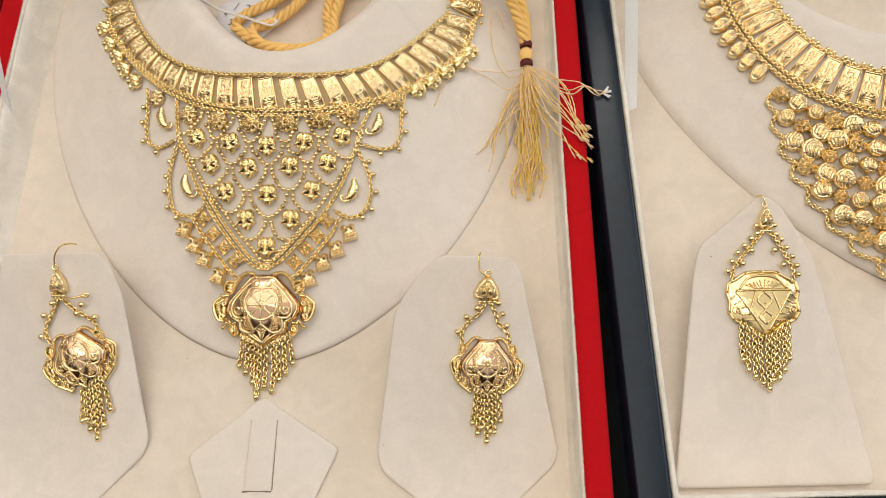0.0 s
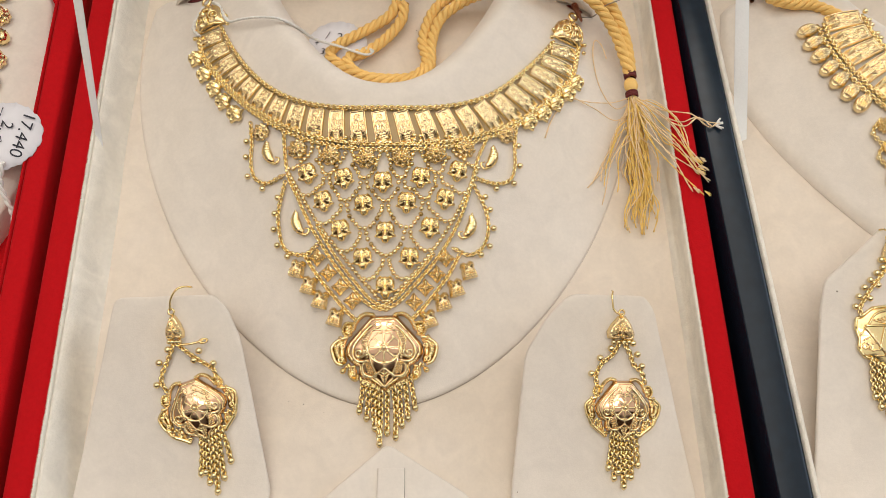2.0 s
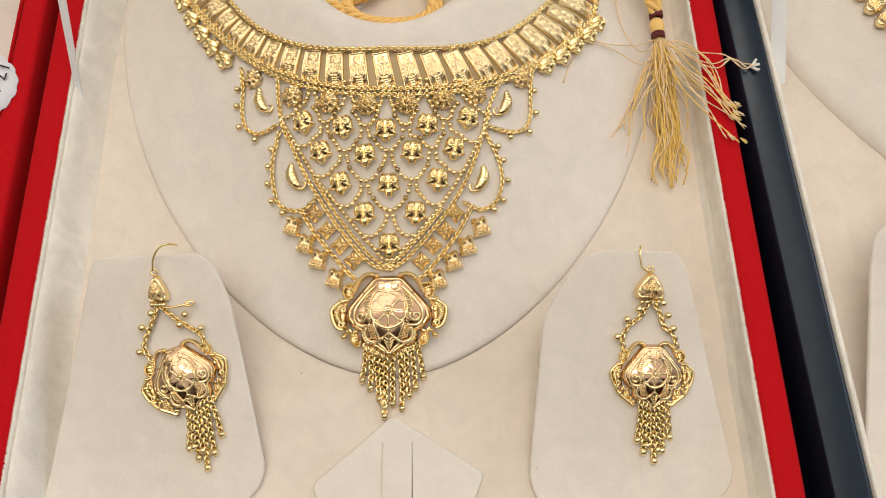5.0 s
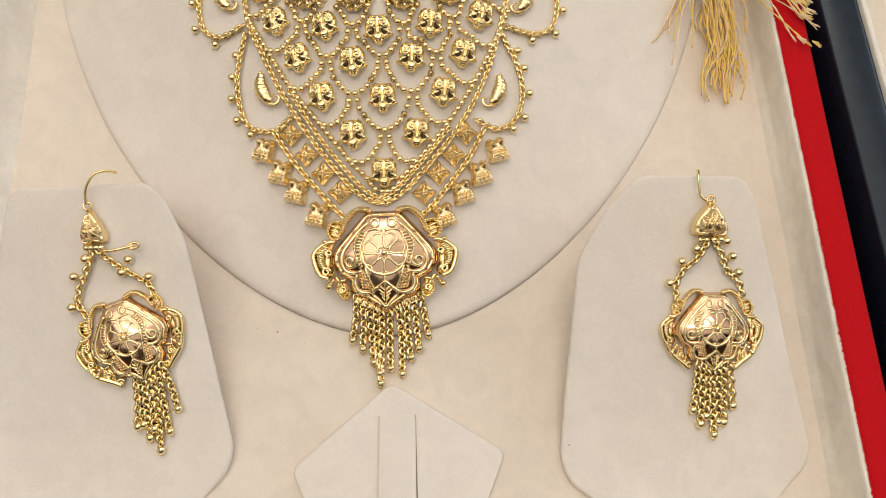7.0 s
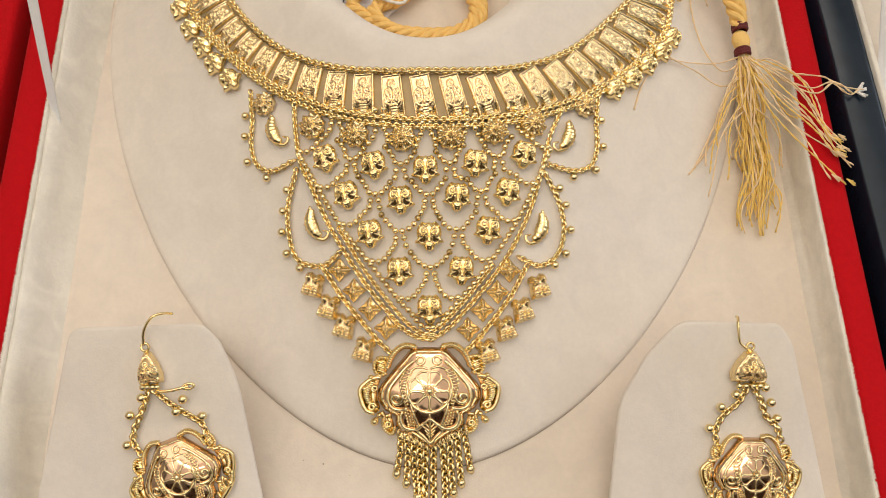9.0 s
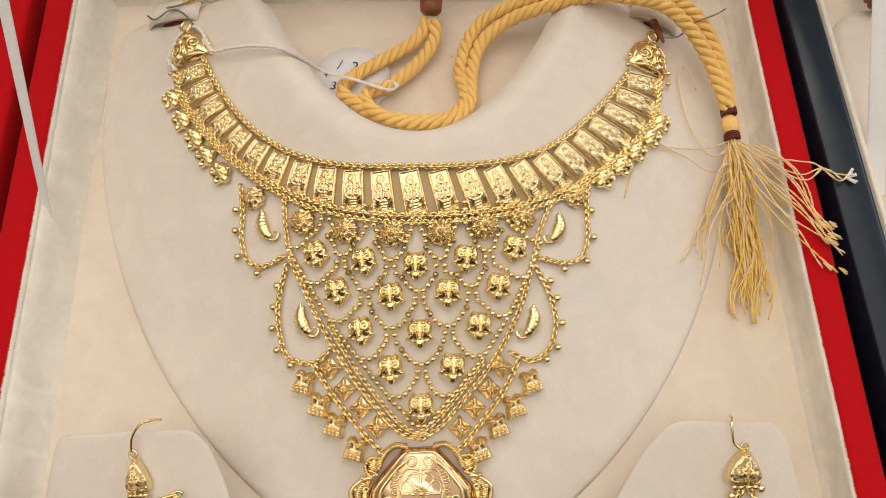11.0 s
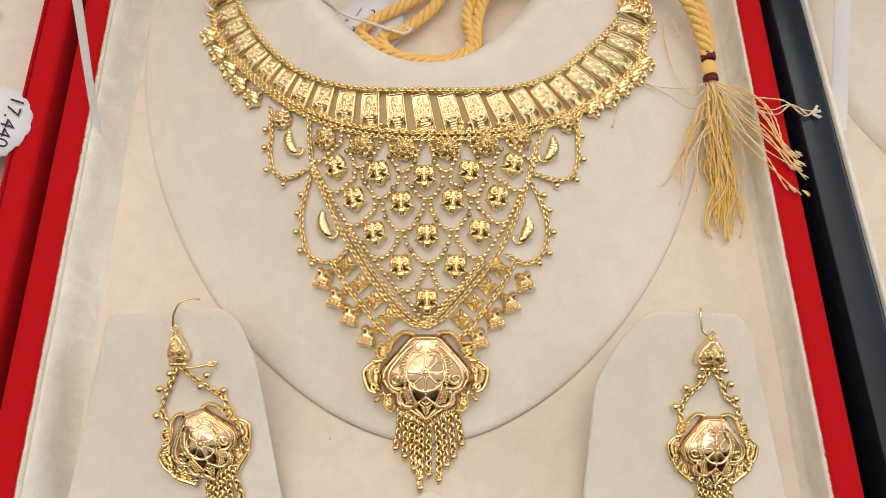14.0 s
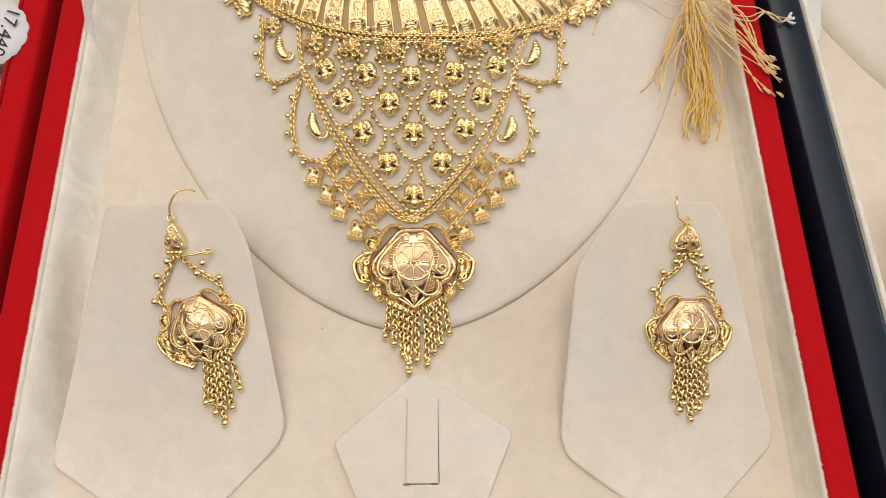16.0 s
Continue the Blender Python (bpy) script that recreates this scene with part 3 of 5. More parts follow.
def paisley(pts, r, g=None, ribs=True):
    """A ribbed, tapering scroll."""
    g = g or Geo()
    n = 40
    path = spline(pts, n)
    g.tube(path, r, 8, None, lambda t: (0.25 + 0.75 * math.sin(math.pi * min(1, 0.12 + t * 0.86)) ** 0.8) * (1 + (0.16 * math.sin(t * 60) if ribs else 0)), flat=0.8)
    return g


TILE, OWL, ROSETTE, DIAMOND, BELL, LEAF = tile_mesh(), owl_mesh(), rosette_mesh(), diamond_mesh(), bell_mesh(), teardrop_mesh()

MED_HALF = [(0, 9.6), (3.1, 9.6), (4.3, 9.0), (7.4, 5.5), (10.6, 1.8), (11.5, 0.2), (11.6, -1.6), (10.1, -4.1), (7.6, -5.5), (7.7, -7.4), (6.6, -9.0), (4.7, -9.6), (2.6, -10.9), (0, -12.8)]
MED = mirror(MED_HALF)
BEVEL = 0.9


def med_rise(k):
    """A steep polished bevel, then a low dome."""
    return 1.9 * (1 - k) / (1 - BEVEL) if k > BEVEL else 1.9 + 2.3 * (1 - (k / BEVEL) ** 2)


def med_z(x, y):
    d = math.hypot(x, y)
    if d < 1e-6:
        return 0.9 + med_rise(0.0)
    return 0.9 + med_rise(min(1.0, d / edge_at(MED, math.atan2(y, x))))


def sheet(g, poly, z0, z1):
    """A cut sheet-metal shape with its thickness."""
    n = len(poly)
    g.add([(x, y, z0) for x, y in poly] + [(x, y, z1) for x, y in poly], [tuple(range(n, 2 * n)), tuple(range(n - 1, -1, -1))] + [(i, (i + 1) % n, n + (i + 1) % n, n + i) for i in range(n)])


def med_meshes():
    """The domed medallion: polished shell, raised flower, scrolls, leaf and milled bands."""
    shell = stamp(MED, lambda q, x, y: med_rise(q), 0.9, 25, 120).mesh("shell")

    def up(pts, off=0.2):
        return [(x * 1.06, y * 1.02, med_z(x * 1.06, y * 1.02) + off) for x, y in pts]
    flower, scrolls, leaf, milled = Geo(), Geo(), Geo(), Geo()
    flower.tube(up(circle(0, 0.2, 4.5, 34, 172, 368), 0.15), 0.34, 7)
    # eight petals drawn by raised outlines
    for i in range(8):
        a = math.radians(45 * i + 22.5)
        loop = flat_curve([(0.9, 0), (2.2, 0.95), (3.6, 1.35), (4.4, 0.0), (3.6, -1.35), (2.2, -0.95), (0.9, 0)], 22)
        flower.tube(up([(q * math.cos(a) - w * math.sin(a), 0.2 + q * math.sin(a) + w * math.cos(a)) for q, w in loop], 0.08), 0.22, 6)
    flower.ball((0, 0.2, med_z(0, 0.2) + 0.3), 0.75, 10, 8)
    rim = [(x * BEVEL, y * BEVEL) for x, y in MED]
    scrolls.tube([(x, y, med_z(x, y) + 0.02) for p, q in zip(rim, rim[1:] + rim[:1]) for x, y in line(p, q, 5)], 0.26, 6)
    for s in (1, -1):
        def side(pts):
            return [(s * x, y) for x, y in pts]
        # spiral with its long arm along the shoulder and its foot round the first lobe
        scrolls.tube(up(side(spiral(6.8, -1.3, 0.3, 1.5, 250, -1.3))), 0.4, 7)
        scrolls.tube(up(side(flat_curve([(3.2, 6.6), (5.0, 5.0), (6.9, 2.7), (8.3, 0.6), (8.6, -1.6), (7.6, -3.4), (5.8, -3.8), (4.6, -3.4)], 34))), 0.42, 7)
        scrolls.tube(up(side(flat_curve([(5.6, -4.2), (6.0, -5.8), (5.4, -7.4), (4.0, -8.0), (2.6, -7.8), (1.4, -6.8)], 24))), 0.4, 7)
        scrolls.tube(up(side(flat_curve([(3.9, -2.4), (3.4, -4.4), (2.8, -6.0), (2.2, -7.4)], 14))), 0.28, 6)
        scrolls.tube(up(side(circle(1.75, 6.7, 0.85, 18))), 0.28, 6)
        scrolls.tube(up(side(flat_curve([(0.3, 4.9), (1.6, 5.3), (3.2, 5.0), (4.0, 3.9)], 12))), 0.24, 6)
        # ribbed wing beside the flower
        inner, outer = flat_curve([(3.5, 4.4), (4.6, 2.2), (4.8, -0.2), (4.4, -2.4)], 12), flat_curve([(4.7, 4.9), (6.0, 2.4), (5.6, -0.4), (4.9, -2.9)], 12)
        for a, b in zip(inner, outer):
            milled.tube(up(side(line(a, b, 3)), 0.2), 0.27, 6)
        milled.tube(up(side(inner), 0.1), 0.24, 6)
        milled.tube(up(side(outer), 0.1), 0.24, 6)
        # grained lobe below it
        for r in range(4):
            for q in range(6):
                x, y = 3.6 + 0.62 * r - 0.16 * q, -4.2 - 0.62 * q + 0.1 * r
                if math.hypot(x - 4.1, (y + 5.8) * 0.75) < 1.75:
                    milled.ball((s * x, y, med_z(x, y) + 0.15), 0.33, 7, 5)
    leaf.tube(up(flat_curve([(0, -5.6), (1.5, -7.0), (2.5, -8.3), (1.3, -9.6), (0, -10.9), (-1.3, -9.6), (-2.5, -8.3), (-1.5, -7.0), (0, -5.6)], 48), 0.1), 0.33, 7)
    leaf.tube(up(line((0, -4.4), (0, -10.6)), 0.1), 0.26, 6)
    for t in (-7.6, -8.4, -9.2, -10.0):
        for s in (1, -1):
            leaf.tube(up(line((0, t), (s * (1.5 - abs(t + 8.2) * 0.45), t + 1.1), 5), 0.1), 0.2, 5)
    return shell, flower.mesh("flower"), scrolls.mesh("scrolls"), leaf.mesh("leaf"), milled.mesh("milled_band")


def filigree_mesh(long_scroll):
    """The openwork border round a medallion, without its shell."""
    g = Geo()
    for s in (1, -1):
        def f(pts, z=0.7):
            return [(s * x, y, z) for x, y in pts]

        def fill(pts, n=28):
            sheet(g, [(s * x, y) for x, y in flat_curve(pts + [pts[0]], n)[:-1]], 0.15, 0.55)
        # milled arch from the shell's shoulder to a beaded leaf
        arch = flat_curve([(2.7, 9.2), (4.9, 9.5), (6.7, 8.3), (7.8, 6.6), (8.3, 5.0)], 17)
        g.tube(f(arch, 0.6), 0.72, 7)
        for p in arch:
            g.ball((s * p[0], p[1], 1.15), 0.5, 7, 5)
        fill([(8.2, 7.0), (10.0, 7.2), (11.1, 5.2), (10.2, 3.3), (8.6, 3.6)])
        for p in flat_curve([(8.3, 7.0), (10.0, 7.1), (11.0, 5.2), (10.1, 3.4), (8.7, 3.7)], 13):
            g.ball((s * p[0], p[1], 0.8), 0.45, 7, 5)
        for q in (6.2, 5.3, 4.4):
            g.tube(f(line((8.7, q - 0.5), (10.3, q + 0.2), 4), 0.75), 0.25, 6)
        # side wing: filled sheet, raised edge, ribbed strip ending in a curl
        wing = [(9.6, 3.0), (11.6, 2.6), (13.7, 0.7), (13.6, -1.6), (12.6, -3.9), (10.9, -4.6), (9.9, -3.4), (10.5, -0.6)]
        fill(wing, 36)
        g.tube(f(flat_curve(wing[:6], 26), 0.75), 0.5, 7)
        strip = flat_curve([(11.2, 1.8), (12.2, 0.6), (12.3, -1.2), (11.6, -2.8)], 12)
        for a, b in zip(strip, strip[1:]):
            g.tube(f([(a[0] - 0.55, a[1] - 0.2), (a[0] + 0.75, a[1] + 0.25)], 0.85), 0.3, 6)
        g.tube(f(spiral(11.4, -3.2, 0.25, 0.85, 70, 1.3), 0.95), 0.32, 7)
        g.ball((s * 12.9, 0.6, 0.8), 0.55)
        g.tube(f(spiral(10.8, 0.6, 0.2, 0.7, 20, -1.3), 0.9), 0.28, 6)
        for q in ((10.7, -5.9), (10.0, -5.0), (11.6, 3.0)):
            g.ball((s * q[0], q[1], 0.8), 0.62)
        g.ball((s * 11.0, -6.3, 0.9), 0.85)
        # long scroll closing the lower edge
        sweep = flat_curve([(12.5, -3.6), (11.3, -6.2), (9.4, -7.9), (7.6, -9.2), (6.3, -10.4)], 20)
        if long_scroll:
            g.tube(f(sweep, 0.6), 0.75, 7)
            for p in sweep[1:9:2]:
                g.ball((s * p[0], p[1], 1.2), 0.36, 7, 5)
            g.tube(f(spiral(6.3, -9.8, 0.2, 1.1, 100, 1.2), 0.9), 0.36, 6)
        g.tube(f(line((9.6, -4.2), (8.4, -6.4), 5), 0.5), 0.45, 6)
        # lower leaf with a milled edge
        low = [(7.5, -4.9), (9.0, -5.4), (9.3, -7.2), (8.4, -8.6), (7.4, -8.8), (7.0, -7.6)]
        fill([(7.6, -5.2), (8.8, -5.6), (9.1, -7.2), (8.3, -8.4), (7.5, -8.6), (7.1, -7.4)])
        for p in flat_curve(low[1:], 13):
            g.ball((s * p[0], p[1], 0.7), 0.45, 7, 5)
        g.tube(f(flat_curve(low, 22), 0.5), 0.38, 7)
        g.tube(f(spiral(8.2, -7.0, 0.2, 0.75, 60, -1.4), 0.85), 0.3, 6)
    g.v = [(x * 1.12, y * 1.05, z * 1.25) for x, y, z in g.v]
    return g.mesh("openwork_border")


MED_PARTS = med_meshes()
BORDER, EAR_BORDER = filigree_mesh(False), filigree_mesh(True)


def medallion(parent, m, border):
    plate = put("medallion", MED_PARTS[0], GOLD_SHELL, parent, m, "domed polished gold medallion")
    put("openwork_border", border, GOLD, plate, m)
    for nm, me in zip(("flower", "scrollwork", "leaf", "milled_band"), MED_PARTS[1:]):
        put(nm, me, GOLD_MATT if nm == "milled_band" else GOLD_BEAD, plate, m)
    return plate


def fringe(parent, starts, ends, surf, size=1.28):
    """Hanging chains, each with a ball at its end."""
    for (a, b), (c, d) in zip(starts, ends):
        mid = ((a + c) / 2 + random.uniform(-0.5, 0.5), (b + d) / 2)
        path = [Vector((*p, surf(*p) + h)) for p, h in (((a, b), 1.3), (mid, 1.0), ((c, d), 0.9))]
        strand = put("fringe_chain", chain(path, size), GOLD, parent)
        put("end_ball", STUD, GOLD_BEAD, strand, Matrix.Translation(path[-1]))


# ---- the large necklace ----
neck = thing("gold_necklace", "gold bib necklace of tiles and bead scallops on cream bust", "necklace", MID, 120, bust_z(MID, 120))
NX = -54.0


def upper(u):
    """The band's upper line; u from -1 to 1."""
    d = 56.1 * u
    return NX + d, 145.6 + 0.0055 * d * d + 2.3e-6 * d ** 4 - 0.0225 * max(0.0, d - 40) ** 2


def lower(u):
    d = 65.6 * u if u > 0 else 64.6 * u
    return NX + d, 134.6 + 0.0083 * d * d + 6.5e-7 * d ** 4 - 0.0022 * max(0.0, d) ** 2 + 0.36 * max(0.0, abs(d) - 61) ** 2


def even(fn, n, lo=-1.0, hi=1.0):
    return spline([fn(lo + (hi - lo) * i / 60) for i in range(61)], n)


ups, lows = even(upper, 24), even(lower, 24)
for i in range(23):
    a, b = (ups[i] + ups[i + 1]) / 2, (lows[i] + lows[i + 1]) / 2
    c, d = (a + b) / 2, a - b
    m = on(bust_z, c.x, c.y, math.degrees(math.atan2(-d.x, d.y)), 0.4)
    put("tile", TILE, GOLD_MATT, neck, m @ Matrix.Diagonal((min(1.0, 0.72 * ((ups[i + 1] - ups[i]).length + (lows[i + 1] - lows[i]).length) / 2 / 5.0), (d.length - 0.6) / 9.0, 1, 1)))
# Sheet added behind the tiles; its tan paints their reflections between them.
GAP_GOLD = material("gap_reflection_gold", (0.46, 0.35, 0.20), 0.6, metal=0.6, vary=0.1, scale=500, bump=0.2)
back_rows = []
for a, b in zip(even(upper, 90), even(lower, 90)):
    back_rows.append([Vector((*a.lerp(b, t).xy, bust_z(*a.lerp(b, t).xy) + 0.45)) for t in (0.02, 0.25, 0.5, 0.75, 0.98)])
put("gap_reflection_sheet", Geo().grid(back_rows), GAP_GOLD, neck)
put("band_chain", chain(lay(bust_z, even(upper, 80), 1.5), 1.15), GOLD, neck)
put("band_chain", chain(lay(bust_z, even(lower, 80), 1.4), 1.05), GOLD, neck)
put("band_chain", chain(lay(bust_z, even(lambda u: (lower(u)[0], lower(u)[1] - 1.5), 80), 1.3), 1.05), GOLD, neck)

# end caps
for x, y, turn in ((-114.2, 190.6, 12), (8.2, 185.6, -14)):
    half = [(0, 4.3), (1.8, 3.9), (3.4, 2.5), (4.2, 0.6), (4.4, -2.0), (4.1, -3.1), (0, -3.3)]
    cap = stamp(mirror(half), lambda q, a, b: 1.7 * (1 - q ** 2.6), 0.5, 20, 84, ridge_field([circle(0, 0.4, 3.3, 40), spiral(1.2, 1.4, 0.2, 0.9, 30, 1.3), spiral(-1.2, 1.4, 0.2, 0.9, 150, -1.3), circle(0, -1.4, 0.8, 16)], 0.22, 0.4))
    m = on(bust_z, x, y, turn, 0.6, 1.38)
    cap_ob = put("end_cap", cap.mesh("end_cap"), GOLD_MATT, neck, m)

    def cap_z(px, py):
        return 0.62 + 1.9 * (1 - min(1.0, math.hypot(px, py) / 4.1) ** 2.6)
    g = Geo()
    for c in (spiral(1.9, -0.6, 0.25, 1.35, 60, 1.5), spiral(-1.9, -0.6, 0.25, 1.35, 120, -1.5), spiral(0, 2.0, 0.2, 1.2, 90, 1.4), flat_curve([(3.6, -2.2), (3.2, 1.4), (1.4, 3.4)], 14), flat_curve([(-3.6, -2.2), (-3.2, 1.4), (-1.4, 3.4)], 14), line((0, 0.6), (0, -2.6)), line((-3.6, -2.8), (3.6, -2.8))):
        g.tube([(px, py, cap_z(px, py)) for px, py in c], 0.26, 6)
    put("scrollwork", g, GOLD, cap_ob, m)
    g = Geo().torus(m @ pose(0, 5.2, 1.2), 1.1, 1.1, 0.35, 14, 6)
    for q in ((4.6, -1.6), (-4.6, -1.6), (4.7, -4.2), (-4.7, -4.2)):
        g.ball(m @ Vector((*q, 0.9)), 0.75)
    put("cap_ring", g, GOLD, cap_ob)

# florets hanging from the band's outer line
for pts in ([(-118.0, 175.6), (-114.4, 168.6), (-110.4, 162.4), (-106.9, 156.9), (-102.6, 151.6)], [(9.2, 166.2), (5.8, 161.4), (1.1, 156.6), (-3.5, 152.0), (-8.6, 148.0)]):
    for x, y in pts:
        put("floret", OWL, GOLD, neck, on(bust_z, x, y, 40 if x < MID else -40, 0.8, 1.02))
for x, y in ((-93.5, 143.6), (-16.6, 142.2)):
    put("floret", ROSETTE, GOLD_MATT, neck, on(bust_z, x, y, 0, 0.7, 1.0))

# rows of charms with bead scallops below them
ROWS_Y = [
    [(-81.3, 136.0), (-71.0, 132.8), (-60.3, 131.0), (-49.6, 131.2), (-39.5, 133.0), (-30.0, 135.6)],
    [(-78.1, 128.2), (-66.9, 125.6), (-55.2, 124.0), (-43.9, 125.6), (-32.5, 128.4)],
    [(-73.2, 119.4), (-60.9, 117.5), (-48.2, 118.0), (-36.6, 119.6)],
    [(-67.9, 110.4), (-54.6, 109.3), (-41.3, 110.8)],
    [(-61.3, 101.8), (-47.5, 101.8)],
    [(-54.7, 93.4)],
]
for k, row in enumerate(ROWS_Y):
    hang = 7.0 if k < 5 else 4.9
    for i, (x, y) in enumerate(row):
        put("rosette" if k == 0 else "owl_charm", ROSETTE if k == 0 else OWL, GOLD_MATT, neck, on(bust_z, x, y, (x - NX) * -0.35, 1.0, 1.1 if k == 0 else 1.12))


def shoulder(p, s):
    return p[0] + 2.5 * s, p[1] + 3.5


def bead_run(pts, skip=0):
    for p in bead_line(lay(bust_z, pts, 1.15), 1.52)[skip:]:
        put("bead", BEAD, GOLD_BEAD, neck, Matrix.Translation(p))


for k, row in enumerate(ROWS_Y):
    below = ROWS_Y[k + 1] if k < 5 else []
    for i in range(len(row) - 1):
        (ax, ay), (bx, by) = row[i], row[i + 1]
        nx, ny = (ax + bx) / 2, (ay + by) / 2 + 0.3
        if k == 0:
            ny += 1.0
            for s in (-1, 1):
                bead_run([(nx + 0.95 * s, ny + 4.4), (nx + 0.95 * s, ny), (nx + 1.9 * s, ny - 2.2), shoulder(below[i], s)])
            continue
        bead_run([shoulder((ax, ay), 1), (ax + 4.0, ay + 1.6), (nx - 0.9, ny), (nx + 0.9, ny), (bx - 4.0, by + 1.6), shoulder((bx, by), -1)])
        for s in (-1, 1):
            bead_run([(nx + 0.95 * s, ny - 1.6), (nx + 1.2 * s, ny - 3.0), shoulder(below[i], s)])
    if k:
        for p, s in ((row[0], -1), (row[-1], 1)):
            bead_run([shoulder(p, s), (p[0] + 4.2 * s, p[1] + 1.9), (p[0] + 6.4 * s, p[1] + 2.0)], 1)
for s in (0, -1):
    d = -1 if s == 0 else 1
    bead_run([(r[s][0] + 6.8 * d, r[s][1] + 1.4) for r in ROWS_Y[1:]] + [(ROWS_Y[5][0][0] + 4.4 * d, 92.4), (ROWS_Y[5][0][0] + 2.2 * d, 89.6), (ROWS_Y[5][0][0] + 0.6 * d, 88.9)])

# paired chains down both sides of the bib
LEFT_V = [(-86.2, 141.5), (-85.6, 134.0), (-84.4, 127.3), (-81.8, 121.6), (-79.6, 116.6), (-76.6, 110.6), (-73.6, 105.6), (-70.0, 100.0), (-65.2, 93.8), (-61.0, 89.0), (-57.6, 86.9), (-54.6, 86.4)]
RIGHT_V = [(-21.9, 141.0), (-25.6, 133.0), (-27.6, 126.0), (-30.4, 117.0), (-34.4, 108.4), (-38.8, 101.6), (-43.2, 96.4), (-46.8, 92.4), (-50.6, 88.6), (-54.4, 86.4)]
for v, s in ((LEFT_V, 1), (RIGHT_V, -1)):
    put("side_chain", chain(lay(bust_z, v, 1.3), 1.0), GOLD, neck)
    put("side_chain", chain(lay(bust_z, [(x + 1.4 * s, y + 0.7) for x, y in v[5:]], 1.4), 0.88), GOLD, neck)
for dia, bell, out in (([(-74.9, 102.6), (-71.6, 97.9), (-68.0, 93.6), (-64.4, 89.4)], [(-81.0, 99.8), (-77.4, 94.7), (-73.9, 90.3), (-69.4, 85.0)], [(-79.0, 103.2), (-75.4, 97.5), (-71.0, 91.8), (-66.6, 86.6), (-64.0, 84.0)]),
                       ([(-36.6, 101.8), (-39.4, 97.0), (-42.9, 93.0), (-46.2, 88.8)], [(-29.8, 98.6), (-33.7, 93.3), (-37.8, 89.1), (-42.0, 84.1)], [(-32.3, 102.6), (-35.6, 96.7), (-39.6, 91.4), (-44.0, 86.2), (-46.8, 83.6)])):
    for x, y in dia:
        put("diamond_charm", DIAMOND, GOLD_MATT, neck, on(bust_z, x, y, 42 if x < NX else -42, 0.9, 1.12))
    for x, y in bell:
        put("bell_charm", BELL, GOLD_MATT, neck, on(bust_z, x, y, -18 if x < NX else 18, 0.8, 1.28))
    put("side_chain", chain(lay(bust_z, out, 1.2), 1.05), GOLD, neck)

# chain loops with ball studs at the sides, and scrolls inside them
LOOPS = [
    ([(-97.4, 147.0), (-96.8, 140.0), (-96.9, 134.2), (-95.4, 128.9), (-91.4, 126.6), (-86.3, 128.3)], [(-98.7, 141.4), (-98.7, 136.3), (-97.9, 129.9), (-92.9, 125.3)]),
    ([(-12.6, 145.6), (-13.5, 139.0), (-13.7, 132.1), (-15.5, 127.4), (-20.0, 125.6), (-26.2, 126.4)], [(-12.2, 139.1), (-12.0, 132.6), (-14.2, 126.6), (-20.0, 124.2)]),
    ([(-85.6, 126.0), (-87.5, 117.3), (-86.8, 109.6), (-84.5, 105.0), (-79.0, 103.6), (-75.3, 106.1)], [(-87.9, 121.8), (-88.8, 117.0), (-89.0, 112.2), (-87.8, 107.2), (-84.6, 103.6)]),
    ([(-27.4, 124.6), (-24.0, 118.0), (-22.9, 111.6), (-24.7, 105.8), (-29.0, 103.0), (-33.8, 104.6)], [(-23.6, 121.2), (-22.2, 117.4), (-21.2, 111.8), (-22.6, 106.2), (-25.4, 103.4)]),
]
for path, studs in LOOPS:
    loop = put("loop_chain", chain(lay(bust_z, path, 1.1), 1.0), GOLD, neck)
    for p in studs:
        put("ball_stud", STUD, GOLD_BEAD, loop, Matrix.Translation(lay(bust_z, [p], 0.9)[0]))
for (x, y), s in (((-90.0, 135.9), 1), ((-22.4, 133.4), -1), ((-80.3, 112.9), 1), ((-29.8, 111.3), -1)):
    m = on(bust_z, x, y, 0, 1.0, 1.12)
    g = paisley([(s * -1.2, 4.2, 0), (s * -1.9, 1.2, 0), (s * -0.8, -1.8, 0), (s * 1.4, -2.9, 0), (s * 2.4, -1.6, 0), (s * 1.2, -1.0, 0)], 0.5, None, False)
    g.tube(spline([(s * -1.0, 3.6, 0.2), (s * -1.3, 1.2, 0.3), (s * -0.4, -1.2, 0.3), (s * 0.9, -2.2, 0.2)], 22), 1.35, 8, None, lambda t: (0.25 + 0.85 * math.sin(math.pi * min(1, 0.1 + 0.85 * t ** 1.2))) * (1 + 0.1 * math.sin(48 * t)), flat=0.75)
    g.ball((s * -1.0, 1.0, 0.4), 0.6)
    put("crescent_charm", g, GOLD, neck, m)


# medallion and fringe
def front_z(x, y):
    """Bust, then the box floor in front of it, and the ring pad's top."""
    z = bust_z(x, y) if reach(x, y) < 1 else BASE + 0.4
    if y < 48.5 and abs(x + 54.5) < 48.8 - y:
        z = max(z, 10.1)
    return z


medallion(neck, on(bust_z, -55.0, 75.8, 0, 0.9), BORDER)
fringe(neck, [(-61.6, 66.8), (-60.2, 66.2), (-58.8, 65.6), (-57.4, 64.8), (-56.0, 64.2), (-54.2, 64.0), (-52.4, 64.6), (-50.6, 65.4), (-49.0, 66.4), (-47.6, 67.2)],
       [(-62.6, 58.0), (-60.4, 56.0), (-58.0, 53.0), (-56.7, 50.6), (-56.6, 48.4), (-54.4, 51.6), (-51.9, 50.3), (-50.0, 53.8), (-48.2, 55.8), (-46.1, 58.8)], front_z)
hang = Geo()
